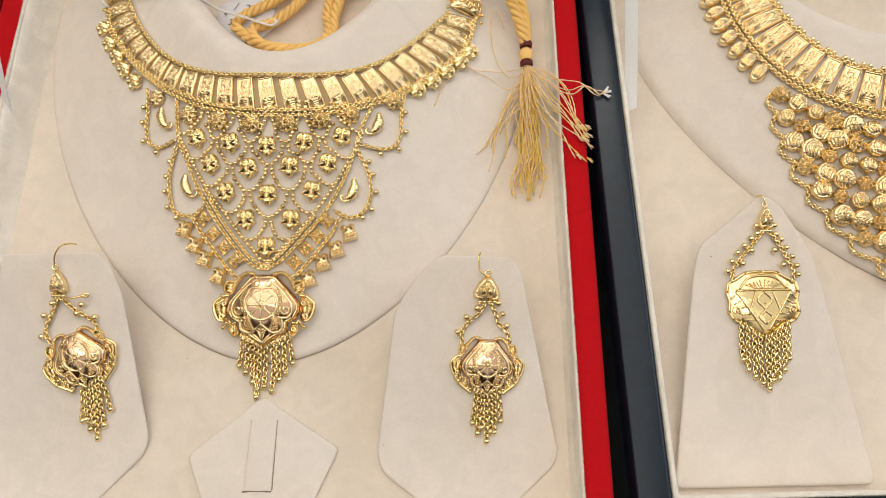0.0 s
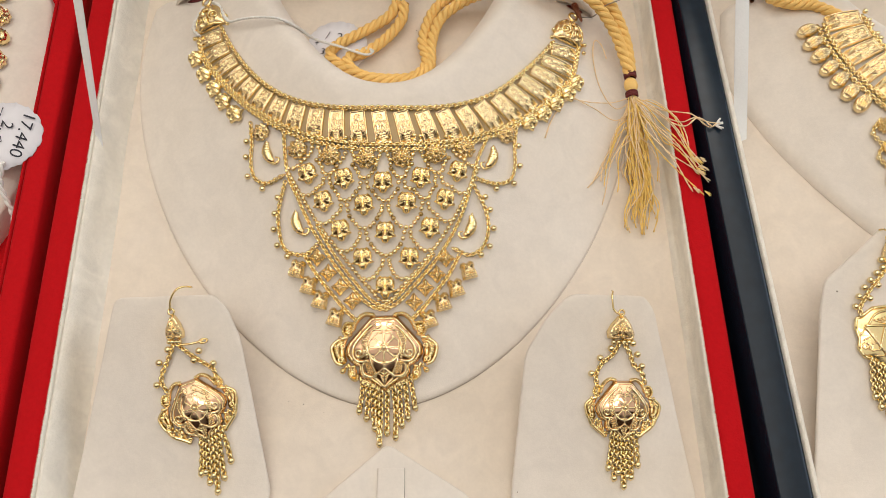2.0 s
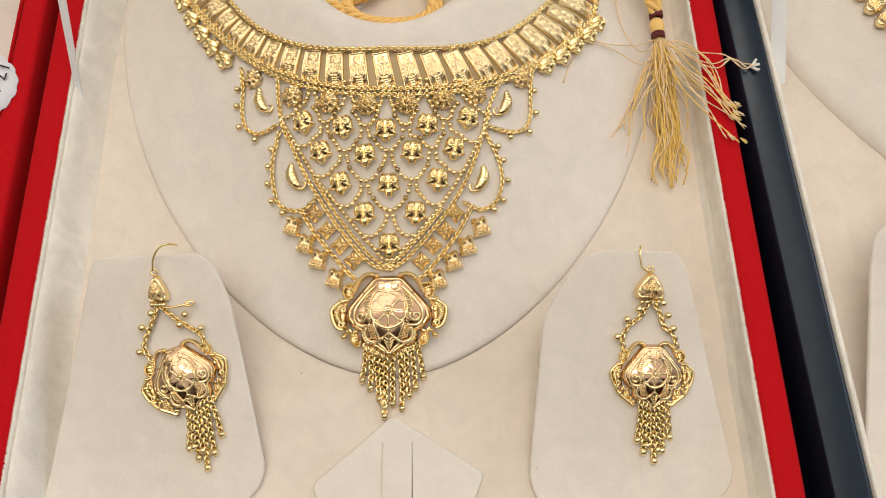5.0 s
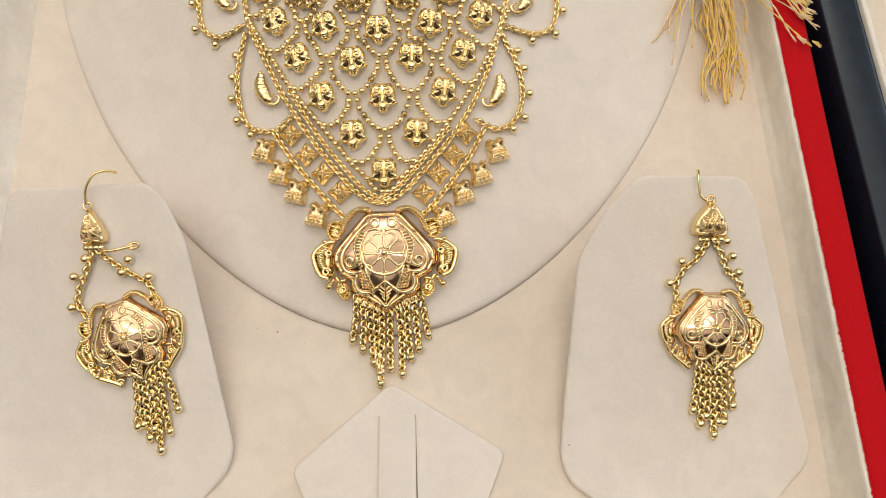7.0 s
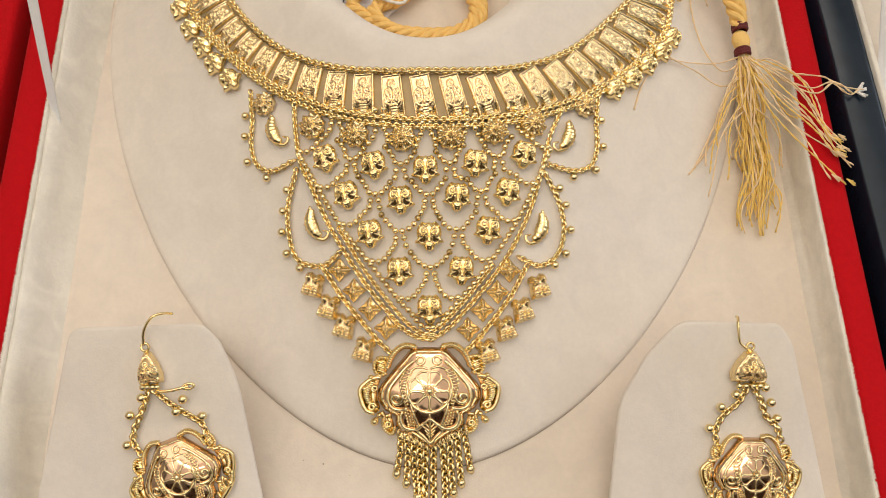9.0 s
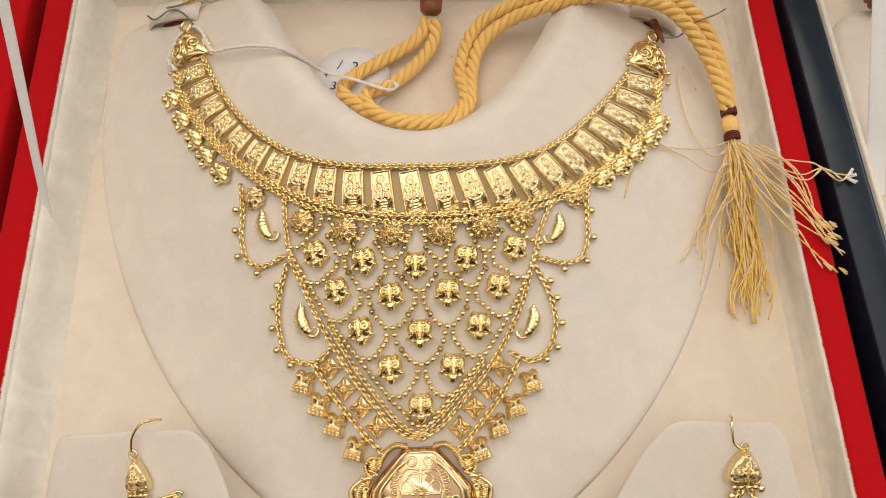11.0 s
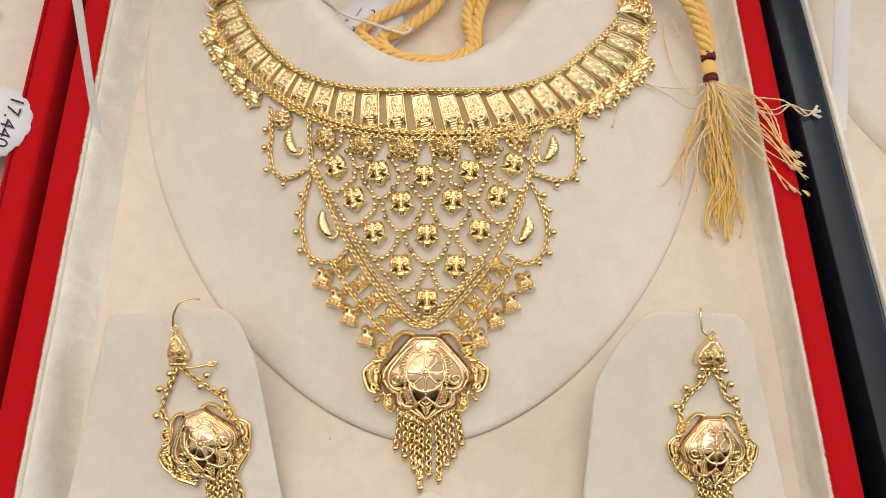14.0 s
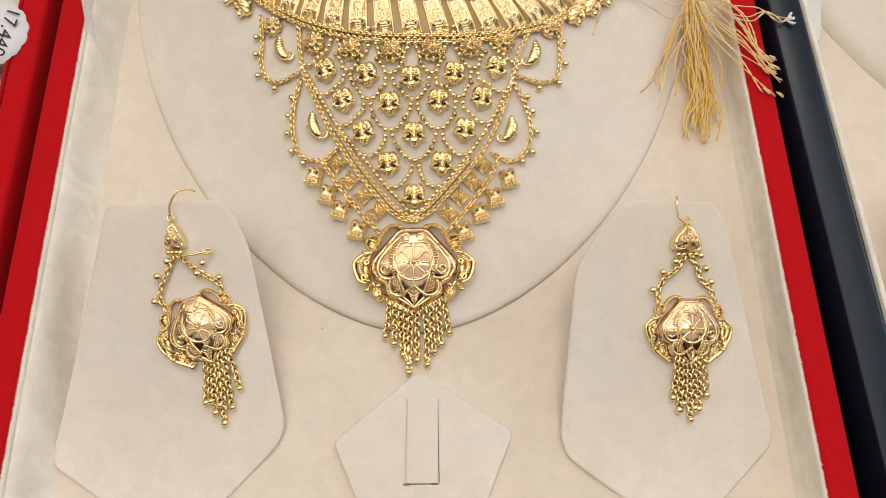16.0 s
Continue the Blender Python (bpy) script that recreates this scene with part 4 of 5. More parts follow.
for x in np.linspace(-61.6, -48.2, 20):
    hang.torus(on(front_z, x, 63.9 + 0.42 * abs(x + 55.0), 0, 1.5), 0.6, 0.6, 0.24, 8, 4)
put("link_trim", hang, GOLD, neck)


# ---- earrings ----
def lattice_plate(parent, m, border=None):
    """A nearly flat six-sided plate with a pierced arch, leaves and rays."""
    half = [(0, 10.2), (5.0, 9.8), (8.6, 7.4), (10.6, 6.6), (11.2, 3.6), (10.4, 0.6), (11.0, -2.6), (9.6, -5.0), (5.8, -6.6), (2.4, -9.2), (0, -10.8)]
    poly = mirror(half)
    plate = put("openwork_plate", stamp(poly, lambda q, x, y: 1.4 * (1 - q ** 3), 0.6, 14, 90).mesh("openwork_plate"), GOLD, parent, m, "flat pierced gold plate")

    def up(pts, off=0.15):
        return [(x, y, 0.6 + 1.4 * (1 - min(1.0, math.hypot(x, y) / max(1e-6, edge_at(poly, math.atan2(y, x)))) ** 3) + off) for x, y in pts]
    g = Geo().tube(up([q for a, b in zip(poly, poly[1:] + poly[:1]) for q in line(a, b, 4)]), 0.5, 6)
    g.tube(up(flat_curve([(-7.4, 4.6), (-4.6, 7.8), (0, 8.8), (4.6, 7.8), (7.4, 4.6)], 24)), 0.4, 6)
    g.tube(up(line((-8.6, 4.2), (8.6, 4.2), 14)), 0.36, 6)
    put("frame_wire", g, GOLD, plate, m)
    g = Geo()
    for s in (1, -1):
        g.tube(up([(s * x, y) for x, y in line((8.6, 4.0), (0.6, -8.6), 16)]), 0.38, 6)
        g.tube(up([(s * x, y) for x, y in line((2.6, 3.8), (5.2, -3.6), 10)]), 0.32, 6)
        g.tube(up([(s * x, y) for x, y in flat_curve([(0, 3.6), (2.2, 1.0), (0, -2.0), (2.0, -4.2), (0, -6.4)], 24)]), 0.32, 6)
        g.tube(up([(s * x, y) for x, y in spiral(9.0, -2.0, 0.2, 1.4, 90, 1.4)]), 0.34, 6)
        for k in range(5):
            g.tube(up([(s * x, y) for x, y in line((0.4 + 0.3 * k, 4.6), (0.8 + 1.2 * k, 7.4 - 0.35 * k), 6)]), 0.26, 6)
            g.tube(up([(s * x, y) for x, y in line((8.4 - 1.3 * k, 3.2 - 2.1 * k), (10.4 - 1.0 * k, 1.4 - 1.6 * k), 5)]), 0.28, 6)
    put("scrollwork", g, GOLD_MATT, plate, m)
    return plate


def earring(surf, label, origin, rot, k, hook, charm, charm_w, chains, studs, starts, ends, pin=None, plate=None):
    ox, oy = origin
    ear = thing("gold_earring", label, "earring", ox, oy, surf(ox, oy))
    base = on(surf, ox, oy, 0, 0.6)

    def at(x, y, z=0.0):
        p = base @ Vector((x, y, z))
        if z > 0.5:
            p.z = max(p.z, surf(p.x, p.y) + 1.2)
        return p
    (plate or medallion)(ear, base @ pose(0, 0, 0, 0, 0, rot) @ Matrix.Diagonal((k, k * (1.0 if plate else 1.12), k, 1)), EAR_BORDER)
    wire = Geo().tube([at(*p) for p in spline(hook, 24)], 0.3, 7)
    put("hook", wire, GOLD, ear, None, "thin pale gold ear wire")
    cx, cy, crot = charm
    half = [(0, 4.4), (1.2, 4.0), (3.0, 1.6), (4.1, -0.8), (3.8, -2.6), (1.6, -2.9), (0, -2.4)]
    rel = ridge_field([spiral(1.5, 0.2, 0.2, 1.0, 80, 1.2), spiral(-1.5, 0.2, 0.2, 1.0, 100, -1.2), circle(0, 1.6, 0.6, 12), [(x * charm_w * 0.8, y * 0.8) for x, y in flat_curve(mirror(half), 60)], line((0, 0.8), (0, -2.0))], 0.24, 0.6)
    heart = put("heart_charm", stamp([(x * charm_w, y) for x, y in mirror(half)], lambda q, a, b: 2.6 * (1 - q ** 2.2), 0.6, 22, 80, rel).mesh("heart_charm"), GOLD_MATT, ear, base @ pose(cx, cy, 0.2, 0, 0, crot))
    g = Geo().torus(base @ pose(cx - 0.2 + math.sin(radians(-crot)) * 5, cy + 5.0, 1.0), 0.8, 0.8, 0.28, 12, 5)
    put("charm_ring", g, GOLD, heart)
    for q in (-2.2, -0.8, 0.8, 2.2):
        put("bead", BEAD, GOLD_BEAD, heart, Matrix.Translation(at(cx + q * charm_w, cy - 3.4, 0.9)))
    for c in chains:
        put("hanger_chain", chain([at(x, y, 0.9) for x, y in c], 1.05), GOLD, ear)
    for x, y in studs:
        put("ball_stud", STUD, GOLD_BEAD, ear, Matrix.Translation(at(x, y, 0.9)))
    for (a, b), (c, d) in zip(starts, ends):
        path = [at(a, b, 1.6), at((a + c) / 2 + random.uniform(-0.3, 0.3), (b + d) / 2, 1.0), at(c, d, 0.9)]
        strand = put("fringe_chain", chain(path, 1.22), GOLD, ear)
        put("end_ball", STUD, GOLD_BEAD, strand, Matrix.Translation(path[-1]))
    if pin:
        g = Geo().tube([at(*p) for p in spline(pin, 14)], 0.34, 6)
        e = pin[-1]
        g.torus(base @ pose(e[0], e[1], e[2], 0, 0, 10), 1.2, 0.55, 0.3, 12, 5)
        put("pin", g, GOLD, ear)
    return ear


earring(flap_z, "gold filigree drop earring hanging askew on its cream flap", (-107.0, 58.4), 20, 0.72,
        [(-7.6, 27.0, 1.0), (-7.3, 30.0, 1.6), (-5.6, 32.8, 2.0), (-3.4, 33.6, 1.4), (-2.0, 33.4, -0.6)], (-6.4, 21.6, 8), 0.66,
        [[(-6.6, 17.6), (-8.2, 13.0), (-9.6, 9.6), (-9.8, 6.8), (-8.4, 4.4)], [(-5.4, 17.4), (-2.0, 14.6), (1.4, 12.4), (4.2, 10.6), (5.2, 8.6)]],
        [(-10.6, 12.4), (-11.2, 6.2), (-8.2, 16.0), (0.4, 15.6), (4.4, 12.0), (-1.0, 13.0)],
        [(1.2, -7.6), (2.2, -8.0), (3.0, -8.4), (4.0, -8.2), (4.8, -7.6), (5.8, -6.8), (6.6, -6.0)],
        [(1.2, -18.4), (2.4, -18.0), (3.6, -20.8), (4.6, -19.0), (5.8, -23.4), (7.6, -19.6), (9.4, -15.0)], pin=[(-4.6, 17.4, 1.6), (-2.0, 17.6, 1.9), (1.8, 18.4, 1.7)])
earring(flap_z, "gold filigree drop earring hanging straight on its cream flap", (13.0, 56.4), -2, 0.69,
        [(0.5, 26.4, 1.3), (-0.9, 26.6, 1.5), (-2.1, 27.8, 1.5), (-2.4, 29.6, 1.7), (-2.5, 31.6, 1.6), (-2.0, 32.8, 0.4), (-1.8, 33.0, -1.0)], (0.0, 21.8, -6), 1.0,
        [[(-0.4, 18.2), (-2.6, 14.8), (-5.6, 12.4), (-7.4, 9.4), (-7.4, 6.4)], [(0.8, 18.2), (2.4, 15.2), (3.4, 12.0), (5.6, 9.8), (6.4, 7.0)]],
        [(-6.2, 14.0), (-8.8, 9.6), (-3.0, 16.6), (4.6, 14.8), (5.8, 11.4), (3.4, 18.0)],
        [(-3.4, -7.4), (-2.4, -7.8), (-1.4, -8.2), (-0.4, -8.4), (0.8, -8.2), (1.8, -7.8), (3.2, -7.2)],
        [(-4.5, -17.0), (-3.0, -20.0), (-1.8, -18.4), (-0.3, -22.4), (0.8, -19.6), (1.9, -19.8), (3.9, -16.4)])


# ---- twisted cord, tassel and tag at the neck ----
def rope(parent, name, pts, r, pitch=8.6, strands=3, mat=None, n=150, phase=0.0):
    path = spline(pts, n)
    run = 0.0
    lines = [[] for _ in range(strands)]
    for i, p in enumerate(path):
        if i:
            run += (p - path[i - 1]).length
        d = (path[min(i + 1, n - 1)] - path[max(i - 1, 0)]).normalized()
        a = d.cross(Vector((0, 0, 1)))
        a = a.normalized() if a.length > 1e-3 else Vector((1, 0, 0))
        b = a.cross(d)
        for k in range(strands):
            w = phase + 2 * math.pi * (run / pitch + k / strands)
            lines[k].append(p + (a * math.cos(w) + b * math.sin(w)) * r * 0.56)
    for ln in lines:
        rows = []
        for i, p in enumerate(ln):
            d = (ln[min(i + 1, n - 1)] - ln[max(i - 1, 0)]).normalized()
            a = d.cross(Vector((0.1, 0.2, 1))).normalized()
            b = a.cross(d)
            row = []
            for k in range(27):
                w = 2 * math.pi * k / 27
                q = r * 0.47 * (1 + 0.1 * math.cos(9 * w - 1.5 * i) + 0.03 * math.sin(0.7 * i))
                row.append(p + (a * math.cos(w) + b * math.sin(w)) * q)
            rows.append(row)
        g = Geo().grid(rows, True)
        put(name, g, mat or THREAD, parent)


cord = thing("neck_cord", "twisted gold thread cord with brown bead and frayed tassel", "cord", -49, 190, BASE)
CORD_A = [(-50.7, 203.7, 15), (-54.1, 198.3, 13), (-63.1, 192.5, 12), (-71.8, 186.6, 12.5), (-74.7, 182.1, 12.5), (-71.7, 178.7, 12.5), (-66.3, 174.6, 12.5), (-57.0, 171.9, 13), (-46.2, 172.1, 13.5), (-40.9, 178.2, 13), (-42.0, 188.8, 12.5), (-37.8, 200.2, 14), (-30.5, 204.7, 17), (-19.7, 205.5, 22), (-7.9, 205.1, 27), (2.2, 203.0, 29), (14.6, 200.6, 27), (23.2, 195.4, 23.5), (27.8, 185.6, 20), (29.2, 176.0, 18), (29.2, 171.0, 17)]
CORD_B = [(-48.6, 203.0, 15), (-49.3, 197.3, 13), (-54.3, 190.4, 12), (-61.6, 183.9, 12), (-68.1, 181.0, 12.5), (-67.0, 175.8, 13.5), (-61.6, 171.8, 14), (-54.0, 170.2, 14), (-44.7, 171.1, 14), (-39.8, 176.6, 13.5), (-39.0, 186.5, 13), (-35.7, 195.9, 14.5), (-27.5, 201.3, 17.5), (-17.8, 201.3, 23), (-7.0, 200.4, 28), (0.6, 198.4, 30), (11.4, 197.4, 28), (19.0, 192.8, 24.6), (24.6, 184.6, 21), (27.6, 175.2, 18.4), (28.9, 170.6, 17)]
rope(cord, "cord_ply", CORD_A, 1.9, n=260)
rope(cord, "cord_ply", CORD_B, 1.9, n=260, phase=1.2)
rope(cord, "cord_ply", [(-102.0, 210.4, 28), (-92.0, 213.6, 26), (-78.0, 215.0, 24), (-62.0, 215.0, 21.5), (-53.5, 213.0, 19), (-50.5, 209.0, 17)], 1.5, n=90)
rope(cord, "cord_ply", [(-4.0, 208.5, 27), (-18.0, 212.5, 26), (-32.0, 214.0, 23.5), (-43.0, 213.8, 20), (-48.5, 209.0, 17)], 1.5, n=80)
bead = Geo()
bead_m = look((-49.6, 208.0, 17.0), (-50.2, 200.0, 13.8))
prof = [(0.3, -3.3), (2.3, -3.2), (3.0, -2.4), (3.15, -0.9), (2.95, -0.7), (3.15, -0.4), (3.2, 0.9), (2.95, 1.1), (3.15, 1.4), (3.0, 2.5), (2.3, 3.2), (0.3, 3.3)]
bead.grid([[(q * math.cos(2 * math.pi * i / 20), q * math.sin(2 * math.pi * i / 20), z) for i in range(20)] for q, z in prof], True, bead_m)
put("slide_bead", bead, BROWN, cord, None, "brown wound thread slide bead")

# wound end of the cord over the bust's shoulder
wp = spline([(-117.0, 204.0, 18.4), (-115.6, 209.0, 21.5), (-112.0, 211.0, 25.5), (-107.0, 211.4, 28), (-101.0, 210.6, 28.6)], 26)
coil_path = []
for i, p in enumerate(spline(wp, 26 * 12)):
    k = min(25, i // 12)
    d = (wp[min(k + 1, 25)] - wp[max(k - 1, 0)]).to_track_quat("Z", "Y").to_matrix()
    a = 2 * math.pi * i / 12
    coil_path.append(p + d @ Vector((1.75 * math.cos(a), 1.75 * math.sin(a), 0)))
sleeve = Geo().tube(coil_path, 0.52, 6)
sleeve.tube(wp, 1.7, 10)
put("wound_sleeve", sleeve, THREAD, cord)
put("sleeve_tie", Geo().torus(Matrix.Translation(wp[-1]) @ pose(0, 0, 0, 0, 80, 20), 1.7, 1.7, 0.7, 12, 6), MAROON, cord)

# knot with maroon bindings
knot = Geo()
km = Matrix.Translation((29.1, 166.8, 16.2))
knot.ball((0, 0, 0), 2.4, 14, 10, 0.8, km @ Matrix.Diagonal((1, 1.35, 1, 1)))
put("knot", knot, THREAD, cord)
for y, z in ((170.4, 16.8), (163.2, 15.9)):
    ring = Geo()
    for q in (-0.7, 0.0, 0.7):
        ring.torus(pose(29.1, y + q, z, 90, 0, 4), 1.75, 1.6, 0.5, 16, 6)
    put("binding", ring, MAROON, cord, None, "maroon thread binding")


def rest_z(x, y):
    """What the tassel lies on: bust, box floor, wall and rims."""
    z = bust_z(x, y) if reach(x, y) < 1 else BASE + 0.4
    if x > 34:
        z = max(z, BASE + (RIM + 0.4 - BASE) * min(1, (x - 34) / 4.0))
    if x > 49:
        z = max(z, 20.3)
    return z


def strand_mesh(pts, r, n=34, kink=0.5):
    path = spline(pts, n)
    out = []
    ph = random.uniform(0, 9)
    for i, p in enumerate(path):
        t = i / (n - 1)
        q = p + Vector((kink * t * math.sin(9 * t + ph), 0.4 * kink * t * math.cos(7 * t + ph), 0.3 * kink * math.sin(11 * t + ph)))
        q.z = max(q.z, rest_z(q.x, q.y) + 0.35)
        out.append(q)
    g = Geo()
    for k in range(2):
        g.tube([p + Vector((math.cos(i * 1.1 + math.pi * k), math.sin(i * 0.6 + math.pi * k) * 0.4, math.sin(i * 1.1 + math.pi * k))) * r * 0.55 for i, p in enumerate(out)], r * 0.62, 4)
    return g


random.seed(5)
for i in range(64):
    u = max(-2.0, min(2.0, random.gauss(0, 1)))
    ey = random.uniform(113.5, 138)
    ex = 28.2 + 2.4 * u + 0.06 * (ey - 125)
    sx = 29.1 + 0.6 * u
    h = random.uniform(0.4, 4.2)
    w = random.uniform(-1.6, 1.6)
    pts = [(sx, 163, 15.8 + random.uniform(-0.8, 0.8)), (sx + 0.5 * u + w, 163 + (ey - 163) * 0.3, 13 + h), (sx + 0.9 * u - w + random.uniform(-1.2, 1.2), 163 + (ey - 163) * 0.66, 11 + 0.8 * h), (ex + 0.8 * w, 163 + (ey - 163) * 0.88, 10.5 + 0.5 * h), (ex, ey, rest_z(ex, ey) + random.uniform(0.4, 2.0))]
    put("tassel_thread", strand_mesh(pts, random.uniform(0.17, 0.24), 44, 1.0), SILK if i % 9 else PALE_THREAD, cord)
for i in range(10):
    # stray curls thrown out of the bundle
    side = -1 if i % 3 else 1
    y0 = random.uniform(146, 159)
    out = random.uniform(6, 15) if side < 0 else random.uniform(5, 9)
    drop = random.uniform(10, 26)
    x0 = 28.6 + 1.2 * side
    pts = [(x0, y0, 15.5), (x0 + side * out * 0.55, y0 - drop * 0.25, 16.5), (x0 + side * out * 0.9, y0 - drop * 0.65, 15), (x0 + side * out * random.uniform(0.8, 1.15), y0 - drop, 13)]
    put("tassel_thread", strand_mesh(pts, 0.22, 40, 0.5), PALE_THREAD if i % 2 else SILK, cord)
for i in range(11):
    q = -8.0 + 15.5 * i / 10 + random.uniform(-1, 1)
    ex, ey = 46.5 + 0.12 * q + random.uniform(-2.5, 2.0), 131.0 + 0.75 * q + random.uniform(-1.5, 1.5)
    g = strand_mesh([(29.6, 162.4 - random.uniform(0, 5), 16.2), (33.0 + 0.2 * q, 153 + 0.75 * q, 19.5), (38.6 + 0.3 * q + random.uniform(-1, 1), 142.5 + 1.05 * q, 21.5), (ex, ey, 20.2)], 0.24, 40, 0.9)
    for k in range(6):
        a = Vector((ex - 0.6, ey + 1.0, 20.5))
        g.tube([a, a + Vector((1.6 + random.uniform(-0.5, 0.5), -1.5 + random.uniform(-0.7, 0.7), random.uniform(-0.2, 0.5)))], 0.17, 4)
    put("tassel_thread", g, PALE_THREAD if i % 3 else SILK, cord)
for pts in ([(30, 162, 16.5), (36, 155, 20), (42, 152.6, 21.5), (46, 151, 22.5), (51, 146.5, 22.2), (54.5, 148.4, 21.6)], [(30, 161.5, 16.5), (37, 151, 20.6), (43, 147, 22), (48, 149.8, 22.6), (52, 146.8, 22)],
            [(29.5, 161.5, 16.5), (36, 153, 20), (42, 148.5, 22), (46.5, 149.6, 22.8), (51, 148.5, 22), (55.4, 148.2, 21.6)]):
    put("tassel_thread", strand_mesh(pts, 0.3, kink=0.2), PALE_THREAD, cord)
tuft = Geo()
for k in range(9):
    tuft.tube([(53.5, 147.6, 21.4), (55.2 + random.uniform(-0.3, 1.2), 147.8 + random.uniform(-2.2, 2.4), 21.5 + random.uniform(-0.3, 0.8))], 0.28, 5)
put("thread_tuft", tuft, COTTON, cord, None, "frayed white thread end")
for pts in ([(28.6, 161.5, 15.8), (24, 148, 13.5), (17, 136, 11.5), (11.3, 129.2, 13)], [(28.4, 161, 15.8), (23, 150, 14.5), (18, 139, 12), (15.6, 131.5, 13)], [(28.6, 160, 15.6), (24, 151, 14.5), (20, 143, 13), (12.6, 130.8, 12.5)],
            [(28.4, 162, 16), (22, 160, 16), (14, 159.5, 17), (6, 159, 19), (0.6, 152, 20), (-2.5, 144.0, 20)], [(28.2, 156, 16), (22, 153, 16), (15, 157, 17), (8, 161, 18.5)],
            [(28.6, 160.5, 16), (23, 157.8, 15.5), (18.5, 165, 16), (17.2, 176, 16.5), (18.0, 184.6, 17), (20.2, 183, 17), (21.5, 178, 16)]):
    put("tassel_thread", strand_mesh(pts, 0.24, 44, 0.3), PALE_THREAD, cord)


def paper_tag(label, x, y, z, r, turn, tilt, lines, marks, surf_mat=PAPER):
    """A scalloped paper tag with writing."""
    tag = thing("price_tag", label, "tag", x, y, z)
    m = pose(x, y, z, tilt[0], tilt[1], turn)
    n = 72
    rad = [r * (1 + 0.02 * math.cos(16 * 2 * math.pi * i / n) + 0.012 * math.sin(3 * i)) for i in range(n)]
    rows = [[(q * k * math.cos(2 * math.pi * i / n), q * k * math.sin(2 * math.pi * i / n), h + 0.35 * math.sin(3.0 * k * math.cos(2 * math.pi * i / n))) for i, q in enumerate(rad)] for k, h in ((0.05, 0.0), (0.5, 0.0), (1.0, 0.0), (1.0, 0.3), (0.5, 0.3), (0.05, 0.3))]
    g = Geo().grid(rows, True)
    g.f += [tuple(range(n)), tuple(range(5 * n, 6 * n))]
    face = put("paper", g, surf_mat, tag, m)
    for text, tx, ty, size in lines:
        cu = bpy.data.curves.new("writing", "FONT")
        cu.body, cu.size, cu.extrude, cu.offset, cu.shear = text, size * MM, 0.00003, -0.00002, 0.15
        tmp = new("writing", cu)
        me = bpy.data.meshes.new_from_object(tmp.evaluated_get(bpy.context.evaluated_depsgraph_get()))
        bpy.data.objects.remove(tmp)
        me.materials.clear()
        put("writing", me, INK, face, m @ pose(tx, ty, 0.72))
    for a, b in marks:
        put("pen_stroke", Geo().tube([(p.x, p.y, 0.72) for p in spline([a, ((a[0] + b[0]) / 2 + 0.1, (a[1] + b[1]) / 2), b], 8)], 0.13, 5), INK, face, m)
    return tag, m


tag, tag_m = paper_tag("small white paper tag with handwritten figures under the cord", -72.2, 187.6, 9.6, 10.6, -6, (3, 2), [("2", -1.0, 2.6, 4.2), ("+", -8.4, -0.6, 3.2), ("3", -6.0, -4.0, 3.6)], [((-4.6, 2.6), (-3.4, 5.6)), ((2.6, 4.4), (4.0, 4.5)), ((-2.0, -5.4), (1.5, -5.0))])


def thread(name, label, pts, r, n=80):
    ob = thing(name, label, "thread", *pts[0])
    path = spline(pts, n)
    for k in range(2):
        put("twisted_ply", Geo().tube([p + Vector((math.cos(i * 0.9 + math.pi * k), math.sin(i * 0.9 + math.pi * k), math.cos(i * 0.9 + 1.5 + math.pi * k))) * r * 0.5 for i, p in enumerate(path)], r * 0.66, 6), COTTON, ob)
    return ob


thread("tag_thread", "white cotton thread tying the tag to the necklace", [(-118.0, 184.0, 20.5), (-120.4, 188.0, 20.0), (-117.5, 196.0, 20.5), (-113.0, 197.0, 21.5), (-107.5, 186.5, 25.5), (-103.0, 185.4, 27.5), (-97.0, 184.6, 29.6), (-90.0, 183.0, 31.0), (-84.5, 183.4, 26.5), (-79.5, 184.2, 19.0), (-70.8, 183.4, 15.6), (-62.0, 180.8, 14.5), (-59.6, 182.6, 14), (-62.0, 184.6, 13.0), (-66.0, 183.4, 13)], 0.62, 160)

# straps of the bust that hold the necklace's ends, and their wires
for x, y, turn, w in ((-121.2, 204.6, -6, 17.0), (12.8, 201.0, -12, 15.5)):
    rows = []
    for k in range(17):
        t = k / 16 - 0.5
        z = 2.6 * (1 - (2 * t) ** 4)
        rows.append([(w * t, -2.9, z - 0.9), (w * t, -2.8, z), (w * t, 0, z + 0.3), (w * t, 2.8, z), (w * t, 2.9, z - 0.9)])
    put("strap", Geo().grid(rows), IVORY, bust, on(bust_z, x, y, turn, 0.2))
    # Flat maroon ball paints the shaded opening under the strap.
    put("slit_shade", Geo().ball((0, -3.6, -0.3), 1.0, 16, 6, 0.5, on(bust_z, x, y, turn, 0.4) @ Matrix.Diagonal((w * 0.22, 0.7, 1, 1))), MAROON, bust)
wires = thing("binding_wire", "thin bent wires fastening the necklace to the bust", "wire", -118, 200, 20)
put("wire", Geo().tube(spline([(-114.6, 198.5, 21), (-117.5, 202.0, 21.4), (-121.0, 203.2, 21.4), (-125.0, 200.6, 20.6), (-127.6, 202.4, 20.0)], 30), 0.27, 6), STEEL, wires)
put("wire", Geo().tube(spline([(-122.0, 203.6, 21.6), (-118.0, 204.4, 22), (-114.0, 206.2, 22.4)], 16), 0.27, 6), STEEL, wires)
